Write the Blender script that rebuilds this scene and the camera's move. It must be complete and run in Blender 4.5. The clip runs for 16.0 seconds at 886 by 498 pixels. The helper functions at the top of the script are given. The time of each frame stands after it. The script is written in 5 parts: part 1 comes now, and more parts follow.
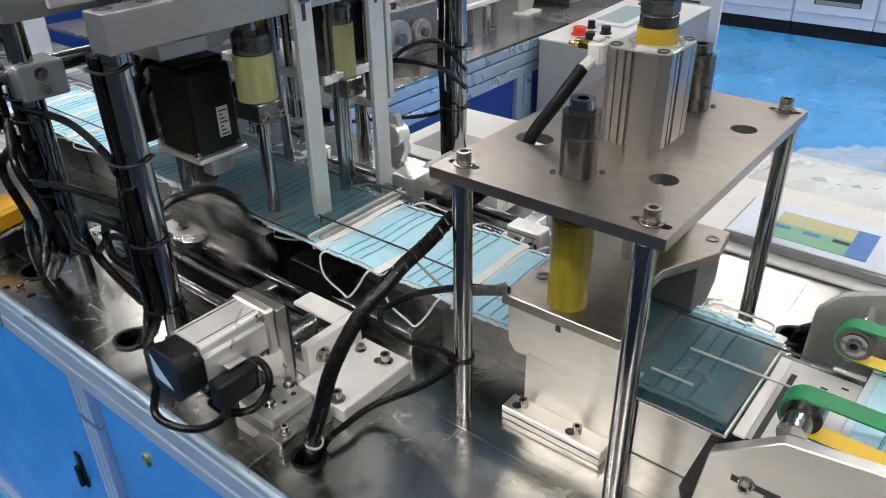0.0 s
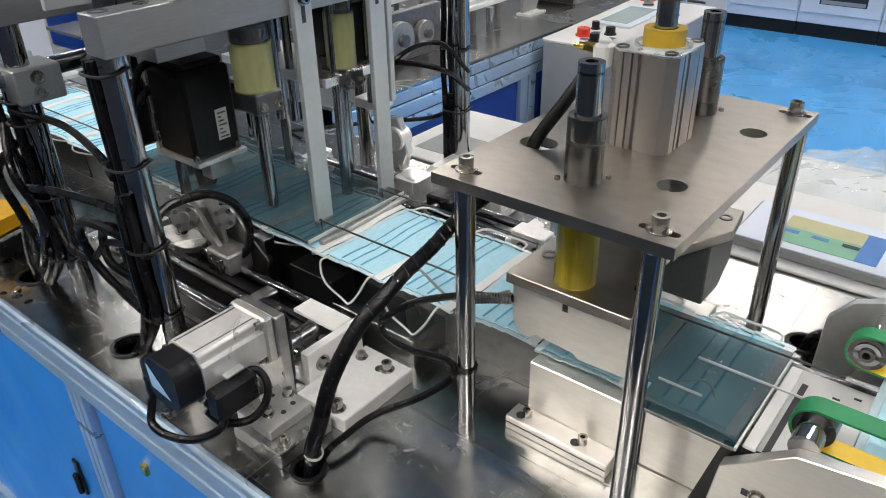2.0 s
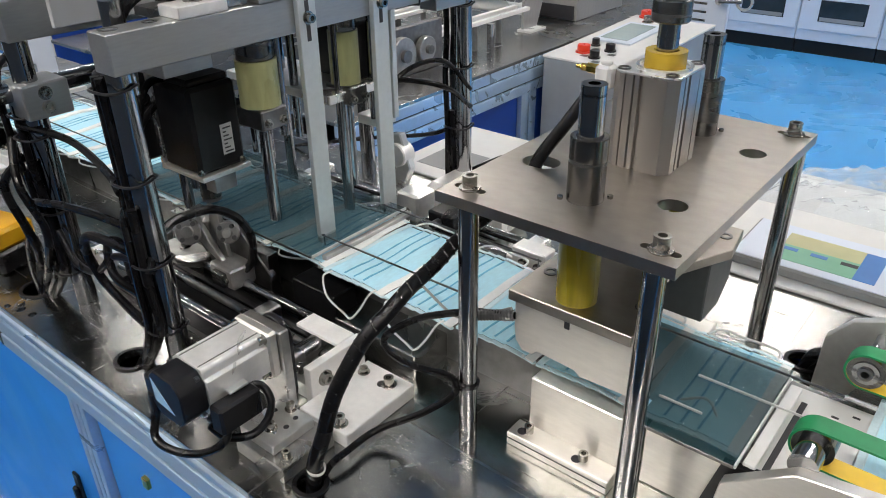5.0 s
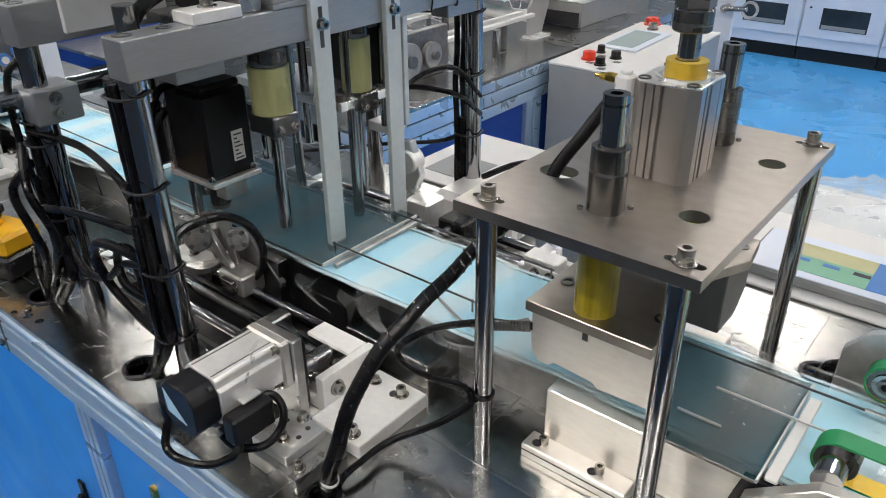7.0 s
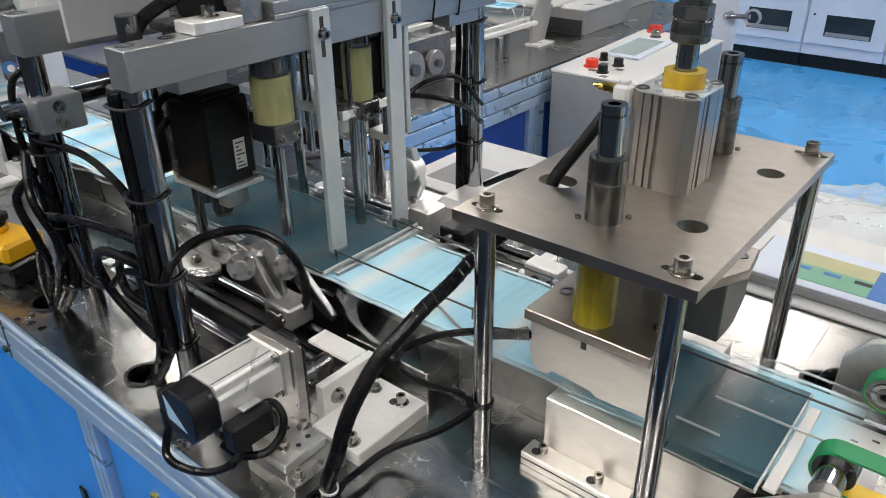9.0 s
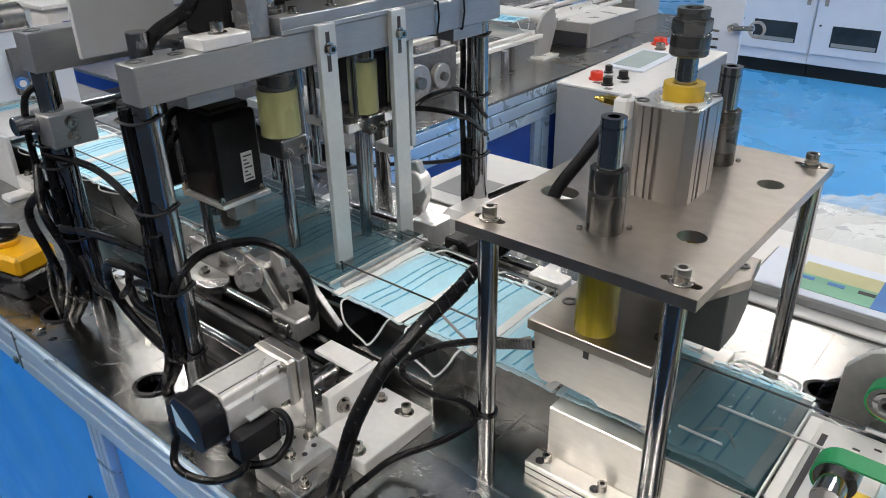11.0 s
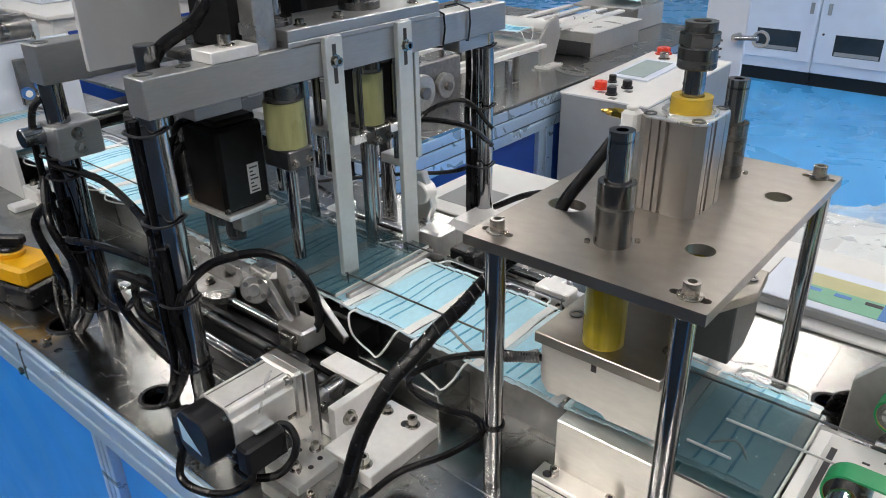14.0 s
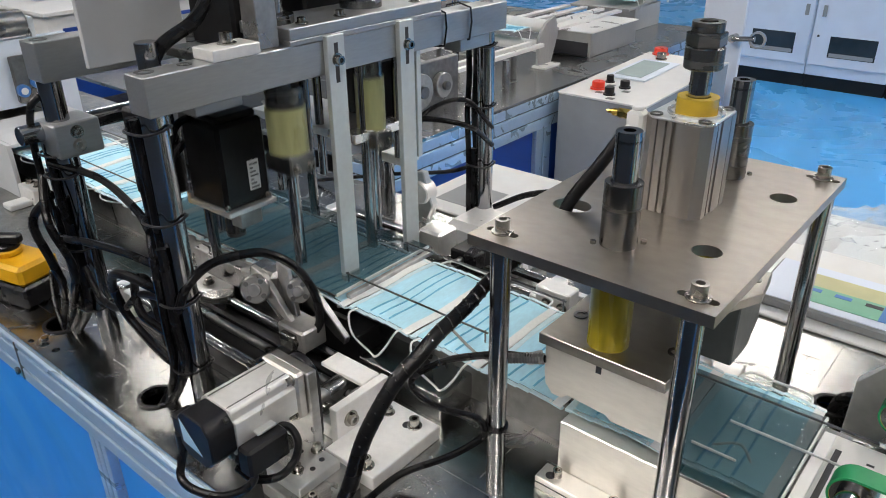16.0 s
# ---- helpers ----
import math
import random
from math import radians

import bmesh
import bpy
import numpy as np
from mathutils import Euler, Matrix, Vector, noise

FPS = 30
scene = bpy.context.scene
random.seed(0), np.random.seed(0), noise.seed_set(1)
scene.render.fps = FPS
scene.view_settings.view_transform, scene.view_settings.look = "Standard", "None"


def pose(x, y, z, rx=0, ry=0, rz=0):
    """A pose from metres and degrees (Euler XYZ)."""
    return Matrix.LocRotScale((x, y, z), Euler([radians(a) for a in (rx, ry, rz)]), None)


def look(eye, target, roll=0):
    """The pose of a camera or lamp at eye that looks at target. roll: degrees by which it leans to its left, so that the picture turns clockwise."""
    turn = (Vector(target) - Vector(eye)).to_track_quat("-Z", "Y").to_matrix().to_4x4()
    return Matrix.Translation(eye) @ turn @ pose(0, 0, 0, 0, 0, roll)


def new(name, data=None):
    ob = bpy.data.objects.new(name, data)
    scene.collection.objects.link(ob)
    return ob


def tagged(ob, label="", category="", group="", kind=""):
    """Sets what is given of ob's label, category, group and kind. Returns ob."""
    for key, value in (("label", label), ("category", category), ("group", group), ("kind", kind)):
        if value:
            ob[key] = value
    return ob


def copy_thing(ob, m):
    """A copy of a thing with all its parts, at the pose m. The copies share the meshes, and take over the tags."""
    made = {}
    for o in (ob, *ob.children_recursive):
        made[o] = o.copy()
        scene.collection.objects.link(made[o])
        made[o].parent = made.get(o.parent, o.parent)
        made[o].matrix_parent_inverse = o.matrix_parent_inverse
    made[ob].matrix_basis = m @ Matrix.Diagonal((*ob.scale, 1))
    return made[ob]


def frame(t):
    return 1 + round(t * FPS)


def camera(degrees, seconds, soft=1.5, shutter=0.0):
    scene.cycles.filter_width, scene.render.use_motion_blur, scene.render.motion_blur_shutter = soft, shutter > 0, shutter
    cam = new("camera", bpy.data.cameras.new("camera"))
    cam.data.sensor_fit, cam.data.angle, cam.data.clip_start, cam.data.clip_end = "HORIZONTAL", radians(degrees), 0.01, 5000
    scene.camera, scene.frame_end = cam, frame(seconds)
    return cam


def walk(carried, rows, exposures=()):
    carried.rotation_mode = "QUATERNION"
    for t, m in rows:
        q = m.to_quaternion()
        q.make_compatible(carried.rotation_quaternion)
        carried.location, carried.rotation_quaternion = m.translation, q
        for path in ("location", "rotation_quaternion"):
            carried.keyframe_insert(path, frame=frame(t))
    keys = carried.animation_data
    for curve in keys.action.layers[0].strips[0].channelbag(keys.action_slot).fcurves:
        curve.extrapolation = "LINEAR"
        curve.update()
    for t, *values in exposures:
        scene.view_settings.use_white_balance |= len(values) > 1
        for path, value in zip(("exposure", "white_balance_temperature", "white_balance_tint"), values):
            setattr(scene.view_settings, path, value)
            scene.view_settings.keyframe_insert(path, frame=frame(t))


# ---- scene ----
cam = camera(61.1, 16.0, 1.0, 0.5)
PATH = [
    (0, (0.395, -0.508, 1.392), (-0.703, 0.834, 0.394), -1.1),
    (0.5, (0.384, -0.499, 1.389), (-0.717, 0.839, 0.391), -1.2),
    (1, (0.381, -0.495, 1.389), (-0.722, 0.841, 0.39), -1.2),
    (1.5, (0.385, -0.492, 1.389), (-0.72, 0.843, 0.39), -1.3),
    (2, (0.385, -0.493, 1.389), (-0.721, 0.843, 0.393), -1.3),
    (2.5, (0.384, -0.497, 1.392), (-0.724, 0.84, 0.4), -1.2),
    (3, (0.384, -0.499, 1.393), (-0.726, 0.84, 0.406), -1.2),
    (3.5, (0.384, -0.5, 1.395), (-0.725, 0.844, 0.413), -1.1),
    (4, (0.385, -0.501, 1.396), (-0.726, 0.846, 0.421), -1.0),
    (6.5, (0.379, -0.497, 1.398), (-0.735, 0.859, 0.439), -0.7),
    (7, (0.365, -0.504, 1.398), (-0.749, 0.855, 0.442), -0.5),
    (7.5, (0.354, -0.507, 1.398), (-0.76, 0.854, 0.445), -0.4),
    (8, (0.357, -0.506, 1.4), (-0.76, 0.855, 0.45), -0.3),
    (8.5, (0.365, -0.501, 1.4), (-0.757, 0.859, 0.454), -0.4),
    (9, (0.37, -0.502, 1.402), (-0.758, 0.856, 0.46), -0.6),
    (11.5, (0.38, -0.508, 1.408), (-0.776, 0.848, 0.5), -1.1),
    (12, (0.38, -0.508, 1.41), (-0.778, 0.849, 0.505), -1.2),
    (12.5, (0.38, -0.509, 1.409), (-0.779, 0.849, 0.509), -1.2),
    (13, (0.379, -0.509, 1.411), (-0.783, 0.849, 0.513), -1.2),
    (13.5, (0.376, -0.508, 1.41), (-0.786, 0.85, 0.514), -1.2),
    (14, (0.374, -0.508, 1.41), (-0.789, 0.851, 0.516), -1.1),
    (14.5, (0.373, -0.507, 1.41), (-0.79, 0.852, 0.516), -1.0),
    (15, (0.371, -0.508, 1.411), (-0.79, 0.852, 0.516), -1.0),
    (15.5, (0.369, -0.509, 1.41), (-0.788, 0.854, 0.515), -0.9),
    (16, (0.363, -0.511, 1.409), (-0.787, 0.858, 0.513), -0.7),
]
walk(cam, [(t, look(eye, target, roll)) for t, eye, target, roll in PATH], [(0, 0.0), (16.0, 0.0)])


# ---- light ----
world = bpy.data.worlds.new("hall_air")
scene.world = world
world.use_nodes = True
world.node_tree.nodes["Background"].inputs[0].default_value = (0.92, 0.95, 1.0, 1)
world.node_tree.nodes["Background"].inputs[1].default_value = 0.03
LAMP = 66.5          # glow of the ceiling tubes

# ---- materials ----


def material(name, base, rough=0.5, metal=0.0, vary=0.12, grain=60.0, bump=0.0, stretch=(1, 1, 1), tint=None, spots=0.0, coat=0.0, alpha=1.0, rvary=0.12, spec=0.5):
    """A surface with broad and fine variation of colour and gloss, and fine relief."""
    m = bpy.data.materials.new(name)
    m.use_nodes = True
    nt = m.node_tree
    b = nt.nodes["Principled BSDF"]
    b.inputs["Metallic"].default_value = metal
    b.inputs["Coat Weight"].default_value = coat
    b.inputs["Alpha"].default_value = alpha
    b.inputs["Specular IOR Level"].default_value = spec
    tex = nt.nodes.new("ShaderNodeTexCoord")
    mp = nt.nodes.new("ShaderNodeMapping")
    mp.inputs["Scale"].default_value = stretch
    info = nt.nodes.new("ShaderNodeObjectInfo")
    shift = nt.nodes.new("ShaderNodeVectorMath")
    shift.operation = "ADD"
    nt.links.new(tex.outputs["Object"], shift.inputs[0])
    nt.links.new(info.outputs["Random"], shift.inputs[1])
    nt.links.new(shift.outputs[0], mp.inputs["Vector"])
    fine = nt.nodes.new("ShaderNodeTexNoise")
    fine.inputs["Scale"].default_value = grain
    fine.inputs["Detail"].default_value = 5
    broad = nt.nodes.new("ShaderNodeTexNoise")
    broad.inputs["Scale"].default_value = max(2.0, grain / 14)
    broad.inputs["Detail"].default_value = 6
    broad.inputs["Distortion"].default_value = 1.6
    for n in (fine, broad):
        nt.links.new(mp.outputs["Vector"], n.inputs["Vector"])
    add = nt.nodes.new("ShaderNodeMath")
    add.operation = "ADD"
    nt.links.new(fine.outputs["Fac"], add.inputs[0])
    nt.links.new(broad.outputs["Fac"], add.inputs[1])
    ramp = nt.nodes.new("ShaderNodeValToRGB")
    lo = [c * (1 - vary) for c in base]
    hi = [min(1, c * (1 + vary)) for c in (tint or base)]
    half = nt.nodes.new("ShaderNodeMath")
    half.operation = "MULTIPLY"
    half.inputs[1].default_value = 0.5
    nt.links.new(add.outputs[0], half.inputs[0])
    ramp.color_ramp.elements[0].position, ramp.color_ramp.elements[1].position = 0.35, 0.65
    ramp.color_ramp.elements[0].color = (*lo, 1)
    ramp.color_ramp.elements[1].color = (*hi, 1)
    nt.links.new(half.outputs[0], ramp.inputs["Fac"])
    nt.links.new(ramp.outputs["Color"], b.inputs["Base Color"])
    rr = nt.nodes.new("ShaderNodeMapRange")
    rr.inputs["From Min"].default_value, rr.inputs["From Max"].default_value = 0.35, 0.65
    rr.inputs["To Min"].default_value, rr.inputs["To Max"].default_value = max(0.02, rough - rvary), min(1, rough + rvary)
    nt.links.new(broad.outputs["Fac"], rr.inputs["Value"])
    nt.links.new(rr.outputs[0], b.inputs["Roughness"])
    if bump:
        bp = nt.nodes.new("ShaderNodeBump")
        bp.inputs["Strength"].default_value = bump
        bp.inputs["Distance"].default_value = 0.001
        nt.links.new(fine.outputs["Fac"], bp.inputs["Height"])
        nt.links.new(bp.outputs[0], b.inputs["Normal"])
    return m


def glass(name, color, rough=0.05, ior=1.45, weight=1.0):
    m = bpy.data.materials.new(name)
    m.use_nodes = True
    b = m.node_tree.nodes["Principled BSDF"]
    b.inputs["Base Color"].default_value = (*color, 1)
    b.inputs["Roughness"].default_value = rough
    b.inputs["IOR"].default_value = ior
    b.inputs["Transmission Weight"].default_value = weight
    return m


def film(name, color, alpha, rough=0.08):
    """A thin see-through sheet."""
    m = bpy.data.materials.new(name)
    m.use_nodes = True
    b = m.node_tree.nodes["Principled BSDF"]
    b.inputs["Base Color"].default_value = (*color, 1)
    b.inputs["Roughness"].default_value = rough
    b.inputs["Alpha"].default_value = alpha
    return m


def glow(name, color, strength):
    m = bpy.data.materials.new(name)
    m.use_nodes = True
    b = m.node_tree.nodes["Principled BSDF"]
    b.inputs["Base Color"].default_value = (*color, 1)
    b.inputs["Emission Color"].default_value = (*color, 1)
    b.inputs["Emission Strength"].default_value = strength
    return m




def scuffed_steel(name, base, rough=0.2):
    """Handled sheet steel: cloudy gloss, fine crossing scratches, pale scuffs and small specks."""
    m = material(name, base, rough, 1.0, 0.20, 70, 0.0, rvary=0.06)
    nt = m.node_tree
    b = nt.nodes["Principled BSDF"]
    tex = nt.nodes.new("ShaderNodeTexCoord")
    total = None
    for angle, scale, cut in ((24, (3, 260, 3), 0.66), (-38, (200, 3, 3), 0.68), (70, (4, 180, 3), 0.70)):
        mp = nt.nodes.new("ShaderNodeMapping")
        mp.inputs["Rotation"].default_value = (0, 0, radians(angle))
        mp.inputs["Scale"].default_value = scale
        n = nt.nodes.new("ShaderNodeTexNoise")
        n.inputs["Scale"].default_value = 1.0
        n.inputs["Detail"].default_value = 2
        nt.links.new(tex.outputs["Object"], mp.inputs["Vector"])
        nt.links.new(mp.outputs[0], n.inputs["Vector"])
        r = nt.nodes.new("ShaderNodeMapRange")
        r.inputs["From Min"].default_value, r.inputs["From Max"].default_value = cut, cut + 0.08
        nt.links.new(n.outputs["Fac"], r.inputs["Value"])
        if total is None:
            total = r.outputs[0]
        else:
            a = nt.nodes.new("ShaderNodeMath")
            a.operation = "MAXIMUM"
            nt.links.new(total, a.inputs[0])
            nt.links.new(r.outputs[0], a.inputs[1])
            total = a.outputs[0]
    cloud = nt.nodes.new("ShaderNodeTexNoise")
    cloud.inputs["Scale"].default_value = 17.0
    cloud.inputs["Detail"].default_value = 8
    cloud.inputs["Roughness"].default_value = 0.72
    cloud.inputs["Distortion"].default_value = 0.8
    nt.links.new(tex.outputs["Object"], cloud.inputs["Vector"])
    rr = nt.nodes.new("ShaderNodeMapRange")
    rr.inputs["From Min"].default_value, rr.inputs["From Max"].default_value = 0.34, 0.68
    rr.inputs["To Min"].default_value, rr.inputs["To Max"].default_value = rough - 0.04, rough + 0.10
    nt.links.new(cloud.outputs["Fac"], rr.inputs["Value"])
    add = nt.nodes.new("ShaderNodeMath")
    add.operation = "MULTIPLY_ADD"
    add.inputs[1].default_value = 0.08
    nt.links.new(total, add.inputs[0])
    nt.links.new(rr.outputs[0], add.inputs[2])
    nt.links.new(add.outputs[0], b.inputs["Roughness"])
    return m


TABLE_STEEL = scuffed_steel("table_steel", (0.38, 0.38, 0.365), 0.20)
TABLE_PLAIN = material("rolled_sheet_steel", (0.38, 0.38, 0.37), 0.26, 1.0, 0.05, 60, 0.02, rvary=0.025)
PLATE_STEEL = material("ground_plate_steel", (0.35, 0.325, 0.29), 0.35, 1.0, 0.10, 45, 0.03, (1, 1.6, 1), rvary=0.02)
CHROME = material("chromed_shaft", (0.37, 0.37, 0.375), 0.13, 1.0, 0.06, 30, 0, (1, 1, 0.2), rvary=0.05)
STEEL = material("turned_steel", (0.17, 0.167, 0.162), 0.24, 1.0, 0.12, 80, 0.0, (1, 1, 6), rvary=0.06)
STEEL.node_tree.nodes["Principled BSDF"].inputs["Anisotropic"].default_value = 0.85
STEEL.node_tree.nodes["Principled BSDF"].inputs["Anisotropic Rotation"].default_value = 0.25
DARKSTEEL = material("dark_steel", (0.20, 0.20, 0.20), 0.35, 1.0, 0.25, 70, 0.1)
SCREW = material("screw_steel", (0.36, 0.345, 0.32), 0.24, 1.0, 0.2, 200, 0.1)
ALU = material("machined_aluminium", (0.80, 0.80, 0.785), 0.34, 0.82, 0.08, 90, 0.05, (1, 1, 1))
ALU_PALE = material("anodised_aluminium", (0.82, 0.81, 0.79), 0.38, 0.5, 0.06, 120, 0.04)
ALU_STRIP = material("silver_anodised_bar", (0.58, 0.62, 0.62), 0.48, 0.5, 0.05, 120, 0.03)
CAST = material("worn_cast_aluminium", (0.40, 0.395, 0.385), 0.34, 0.85, 0.22, 70, 0.15)
WRAP = material("glossy_spiral_wrap", (0.008, 0.008, 0.009), 0.14, 0.0, 0.3, 150, 0.1, spec=0.7)
PANEL_GREY = material("grey_sheet_panel", (0.52, 0.53, 0.54), 0.45, 0.0, 0.05, 30, 0.05)
BRUSHED = material("brushed_sheet_steel", (0.42, 0.42, 0.41), 0.42, 0.6, 0.08, 60, 0.03, (1, 6, 1), rvary=0.05)
BEAM = material("machined_beam_aluminium", (0.37, 0.38, 0.385), 0.36, 0.75, 0.07, 90, 0.05, (4, 0.6, 4), rvary=0.05)
CYLINDER = material("cylinder_aluminium", (0.42, 0.395, 0.37), 0.37, 0.85, 0.08, 60, 0.03, (1, 1, 0.2))
ALU_WARM = material("milled_aluminium", (0.77, 0.745, 0.70), 0.33, 0.74, 0.06, 60, 0.05, (1, 1, 4), rvary=0.04)
BLASTED = material("bead_blasted_aluminium", (0.86, 0.85, 0.83), 0.45, 0.12, 0.05, 160, 0.04)
DARK_GREY = material("dark_grey", (0.085, 0.09, 0.09), 0.42, 0.0, 0.15, 60, 0.05)
# Bluish base carries the blue floor's reflection in its colour.
EXTRUSION = material("aluminium_extrusion", (0.47, 0.61, 0.76), 0.36, 0.55, 0.06, 40, 0.03, (0.3, 4, 4))
BLACK = material("black_plastic", (0.010, 0.010, 0.012), 0.34, 0.0, 0.3, 80, 0.1, spec=0.32)
BLACK_METAL = material("black_enamel", (0.008, 0.008, 0.009), 0.42, 0.0, 0.3, 120, 0.15, spec=0.3)
RUBBER = material("cable_rubber", (0.006, 0.006, 0.007), 0.26, 0.0, 0.3, 150, 0.2, spec=0.28)
GROOVE = material("dark_groove", (0.03, 0.03, 0.035), 0.6, 0.0, 0.2, 60, 0.1)
BLUE = material("blue_painted_steel", (0.028, 0.275, 0.84), 0.42, 0.0, 0.07, 14, 0.06, coat=0.25)
BLUE_DEEP = material("deep_blue_panel", (0.010, 0.055, 0.30), 0.45, 0.0, 0.10, 14, 0.05)
BLUE_FLOOR = material("blue_floor_coating", (0.060, 0.33, 0.72), 0.28, 0.0, 0.05, 5, 0.0, rvary=0.03)
WHITE = material("white_painted_steel", (0.66, 0.66, 0.65), 0.42, 0.0, 0.04, 30, 0.03)
WHITE_CAB = material("pale_cabinet_paint", (0.62, 0.68, 0.78), 0.42, 0.0, 0.04, 10, 0.03)
GREY_CAB = material("grey_console_paint", (0.27, 0.28, 0.285), 0.48, 0.0, 0.05, 30, 0.05)
YELLOW_PU = material("amber_polyurethane", (0.27, 0.215, 0.012), 0.26, 0.0, 0.25, 60, 0.04, (3, 3, 0.2))
AMBER = material("clear_amber_polyurethane", (0.68, 0.47, 0.05), 0.22, 0.0, 0.15, 60, 0.03)
AMBER.node_tree.nodes["Principled BSDF"].inputs["Transmission Weight"].default_value = 0.35
PU_PALE = material("pale_polyurethane", (0.40, 0.40, 0.19), 0.33, 0.0, 0.18, 50, 0.04, (2, 2, 0.4))
YELLOW = material("yellow_box_plastic", (0.72, 0.38, 0.006), 0.4, 0.0, 0.06, 60, 0.05)
GREEN = material("green_belt", (0.012, 0.24, 0.085), 0.55, 0.0, 0.12, 90, 0.1)
BELT_YELLOW = material("yellow_belt", (0.66, 0.44, 0.01), 0.5, 0.0, 0.10, 90, 0.1)
RED = material("red_button", (0.75, 0.05, 0.02), 0.35, 0.0, 0.05, 90)
BRASS = material("brass", (0.62, 0.42, 0.10), 0.3, 1.0, 0.1, 90)
LABEL = material("label_paper", (0.62, 0.62, 0.60), 0.5, 0.0, 0.04, 200)
LABEL_BLUE = material("pale_blue_label", (0.40, 0.60, 0.78), 0.4, 0.0, 0.05, 120)
INK = material("print_ink", (0.05, 0.05, 0.05), 0.6, 0.0, 0.1, 90)
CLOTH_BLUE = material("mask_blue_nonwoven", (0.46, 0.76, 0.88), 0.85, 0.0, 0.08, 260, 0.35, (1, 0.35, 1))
# Darker blue paints the shade of the pleat creases into the cloth.
PLEAT_SHADE = material("mask_pleat_shade", (0.15, 0.44, 0.64), 0.85, 0.0, 0.10, 260, 0.3)
CLOTH_RIM = material("mask_pale_rim", (0.58, 0.74, 0.80), 0.85, 0.0, 0.06, 260, 0.35)
CLOTH_WHITE = material("mask_white_nonwoven", (0.80, 0.82, 0.82), 0.85, 0.0, 0.05, 260, 0.35)
LOOP = material("ear_loop_elastic", (0.72, 0.74, 0.74), 0.8, 0.0, 0.06, 400, 0.4)
ACRYLIC = film("smoked_acrylic", (0.012, 0.052, 0.064), 0.42, 0.06)
wave = ACRYLIC.node_tree.nodes.new("ShaderNodeTexNoise")
wave.inputs["Scale"].default_value = 26.0
wave.inputs["Detail"].default_value = 3
sag = ACRYLIC.node_tree.nodes.new("ShaderNodeBump")
sag.inputs["Strength"].default_value = 0.5
sag.inputs["Distance"].default_value = 0.0012
ACRYLIC.node_tree.links.new(wave.outputs["Fac"], sag.inputs["Height"])
ACRYLIC.node_tree.links.new(sag.outputs[0], ACRYLIC.node_tree.nodes["Principled BSDF"].inputs["Normal"])
ACRYLIC_EDGE = material("acrylic_cut_edge", (0.55, 0.58, 0.56), 0.4, 0.0, 0.15, 90)
POLY = film("clear_polythene", (0.70, 0.78, 0.84), 0.28, 0.16)
WALL = material("hall_wall_paint", (0.36, 0.37, 0.38), 0.7, 0.0, 0.04, 6, 0.05)
CEILING = material("hall_ceiling_paint", (0.42, 0.42, 0.425), 0.8, 0.0, 0.04, 6, 0.05)
TUBE = glow("lamp_tube", (1.0, 0.93, 0.853), LAMP)
LED_RED = glow("red_led", (1.0, 0.03, 0.02), 4.0)
SCREEN = material("display_glass", (0.36, 0.44, 0.44), 0.12, 0.0, 0.05, 30)
HMI_GREEN = material("panel_green", (0.17, 0.40, 0.27), 0.4, 0.0, 0.08, 30)
HMI_YELLOW = material("panel_yellow", (0.44, 0.43, 0.23), 0.4, 0.0, 0.08, 30)
HMI_BLUE = material("panel_blue", (0.05, 0.18, 0.48), 0.4, 0.0, 0.08, 30)
DARK_GLASS = material("dark_window", (0.03, 0.035, 0.04), 0.1, 0.0, 0.3, 8)

# ---- building helpers ----
ORIGIN = {}


def thing(name, at, label, category, group="", kind=""):
    ob = new(name)
    ob.location = at
    ob.empty_display_size = 0.02
    ORIGIN[ob.name] = Vector(at)
    return tagged(ob, label, category, group, kind)


def link(name, bm, mat, parent=None, label="", shift=None, smooth=30):
    """One mesh object out of a bmesh in world metres, laid into its parent's space."""
    at = ORIGIN[parent.name] if parent is not None else Vector((0, 0, 0))
    if shift is not None:
        at = Vector(shift)
    bmesh.ops.translate(bm, vec=-at, verts=bm.verts)
    me = bpy.data.meshes.new(name)
    bm.to_mesh(me)
    bm.free()
    for m in mat if isinstance(mat, (list, tuple)) else [mat]:
        me.materials.append(m)
    if smooth:
        me.shade_smooth()
        me.set_sharp_from_angle(angle=radians(smooth))
    ob = new(name, me)
    if label:
        ob["label"] = label
    return ob, at


def part(name, bm, mat, parent, label=""):
    ob, at = link(name, bm, mat, parent, label)
    ob.parent = parent
    ORIGIN[ob.name] = at
    return ob


def single(name, bm, mat, label, category, group="", kind="", at=(0, 0, 0)):
    ob, _ = link(name, bm, mat, None, "", at)
    ob.location = at
    ORIGIN[ob.name] = Vector(at)
    return tagged(ob, label, category, group, kind)


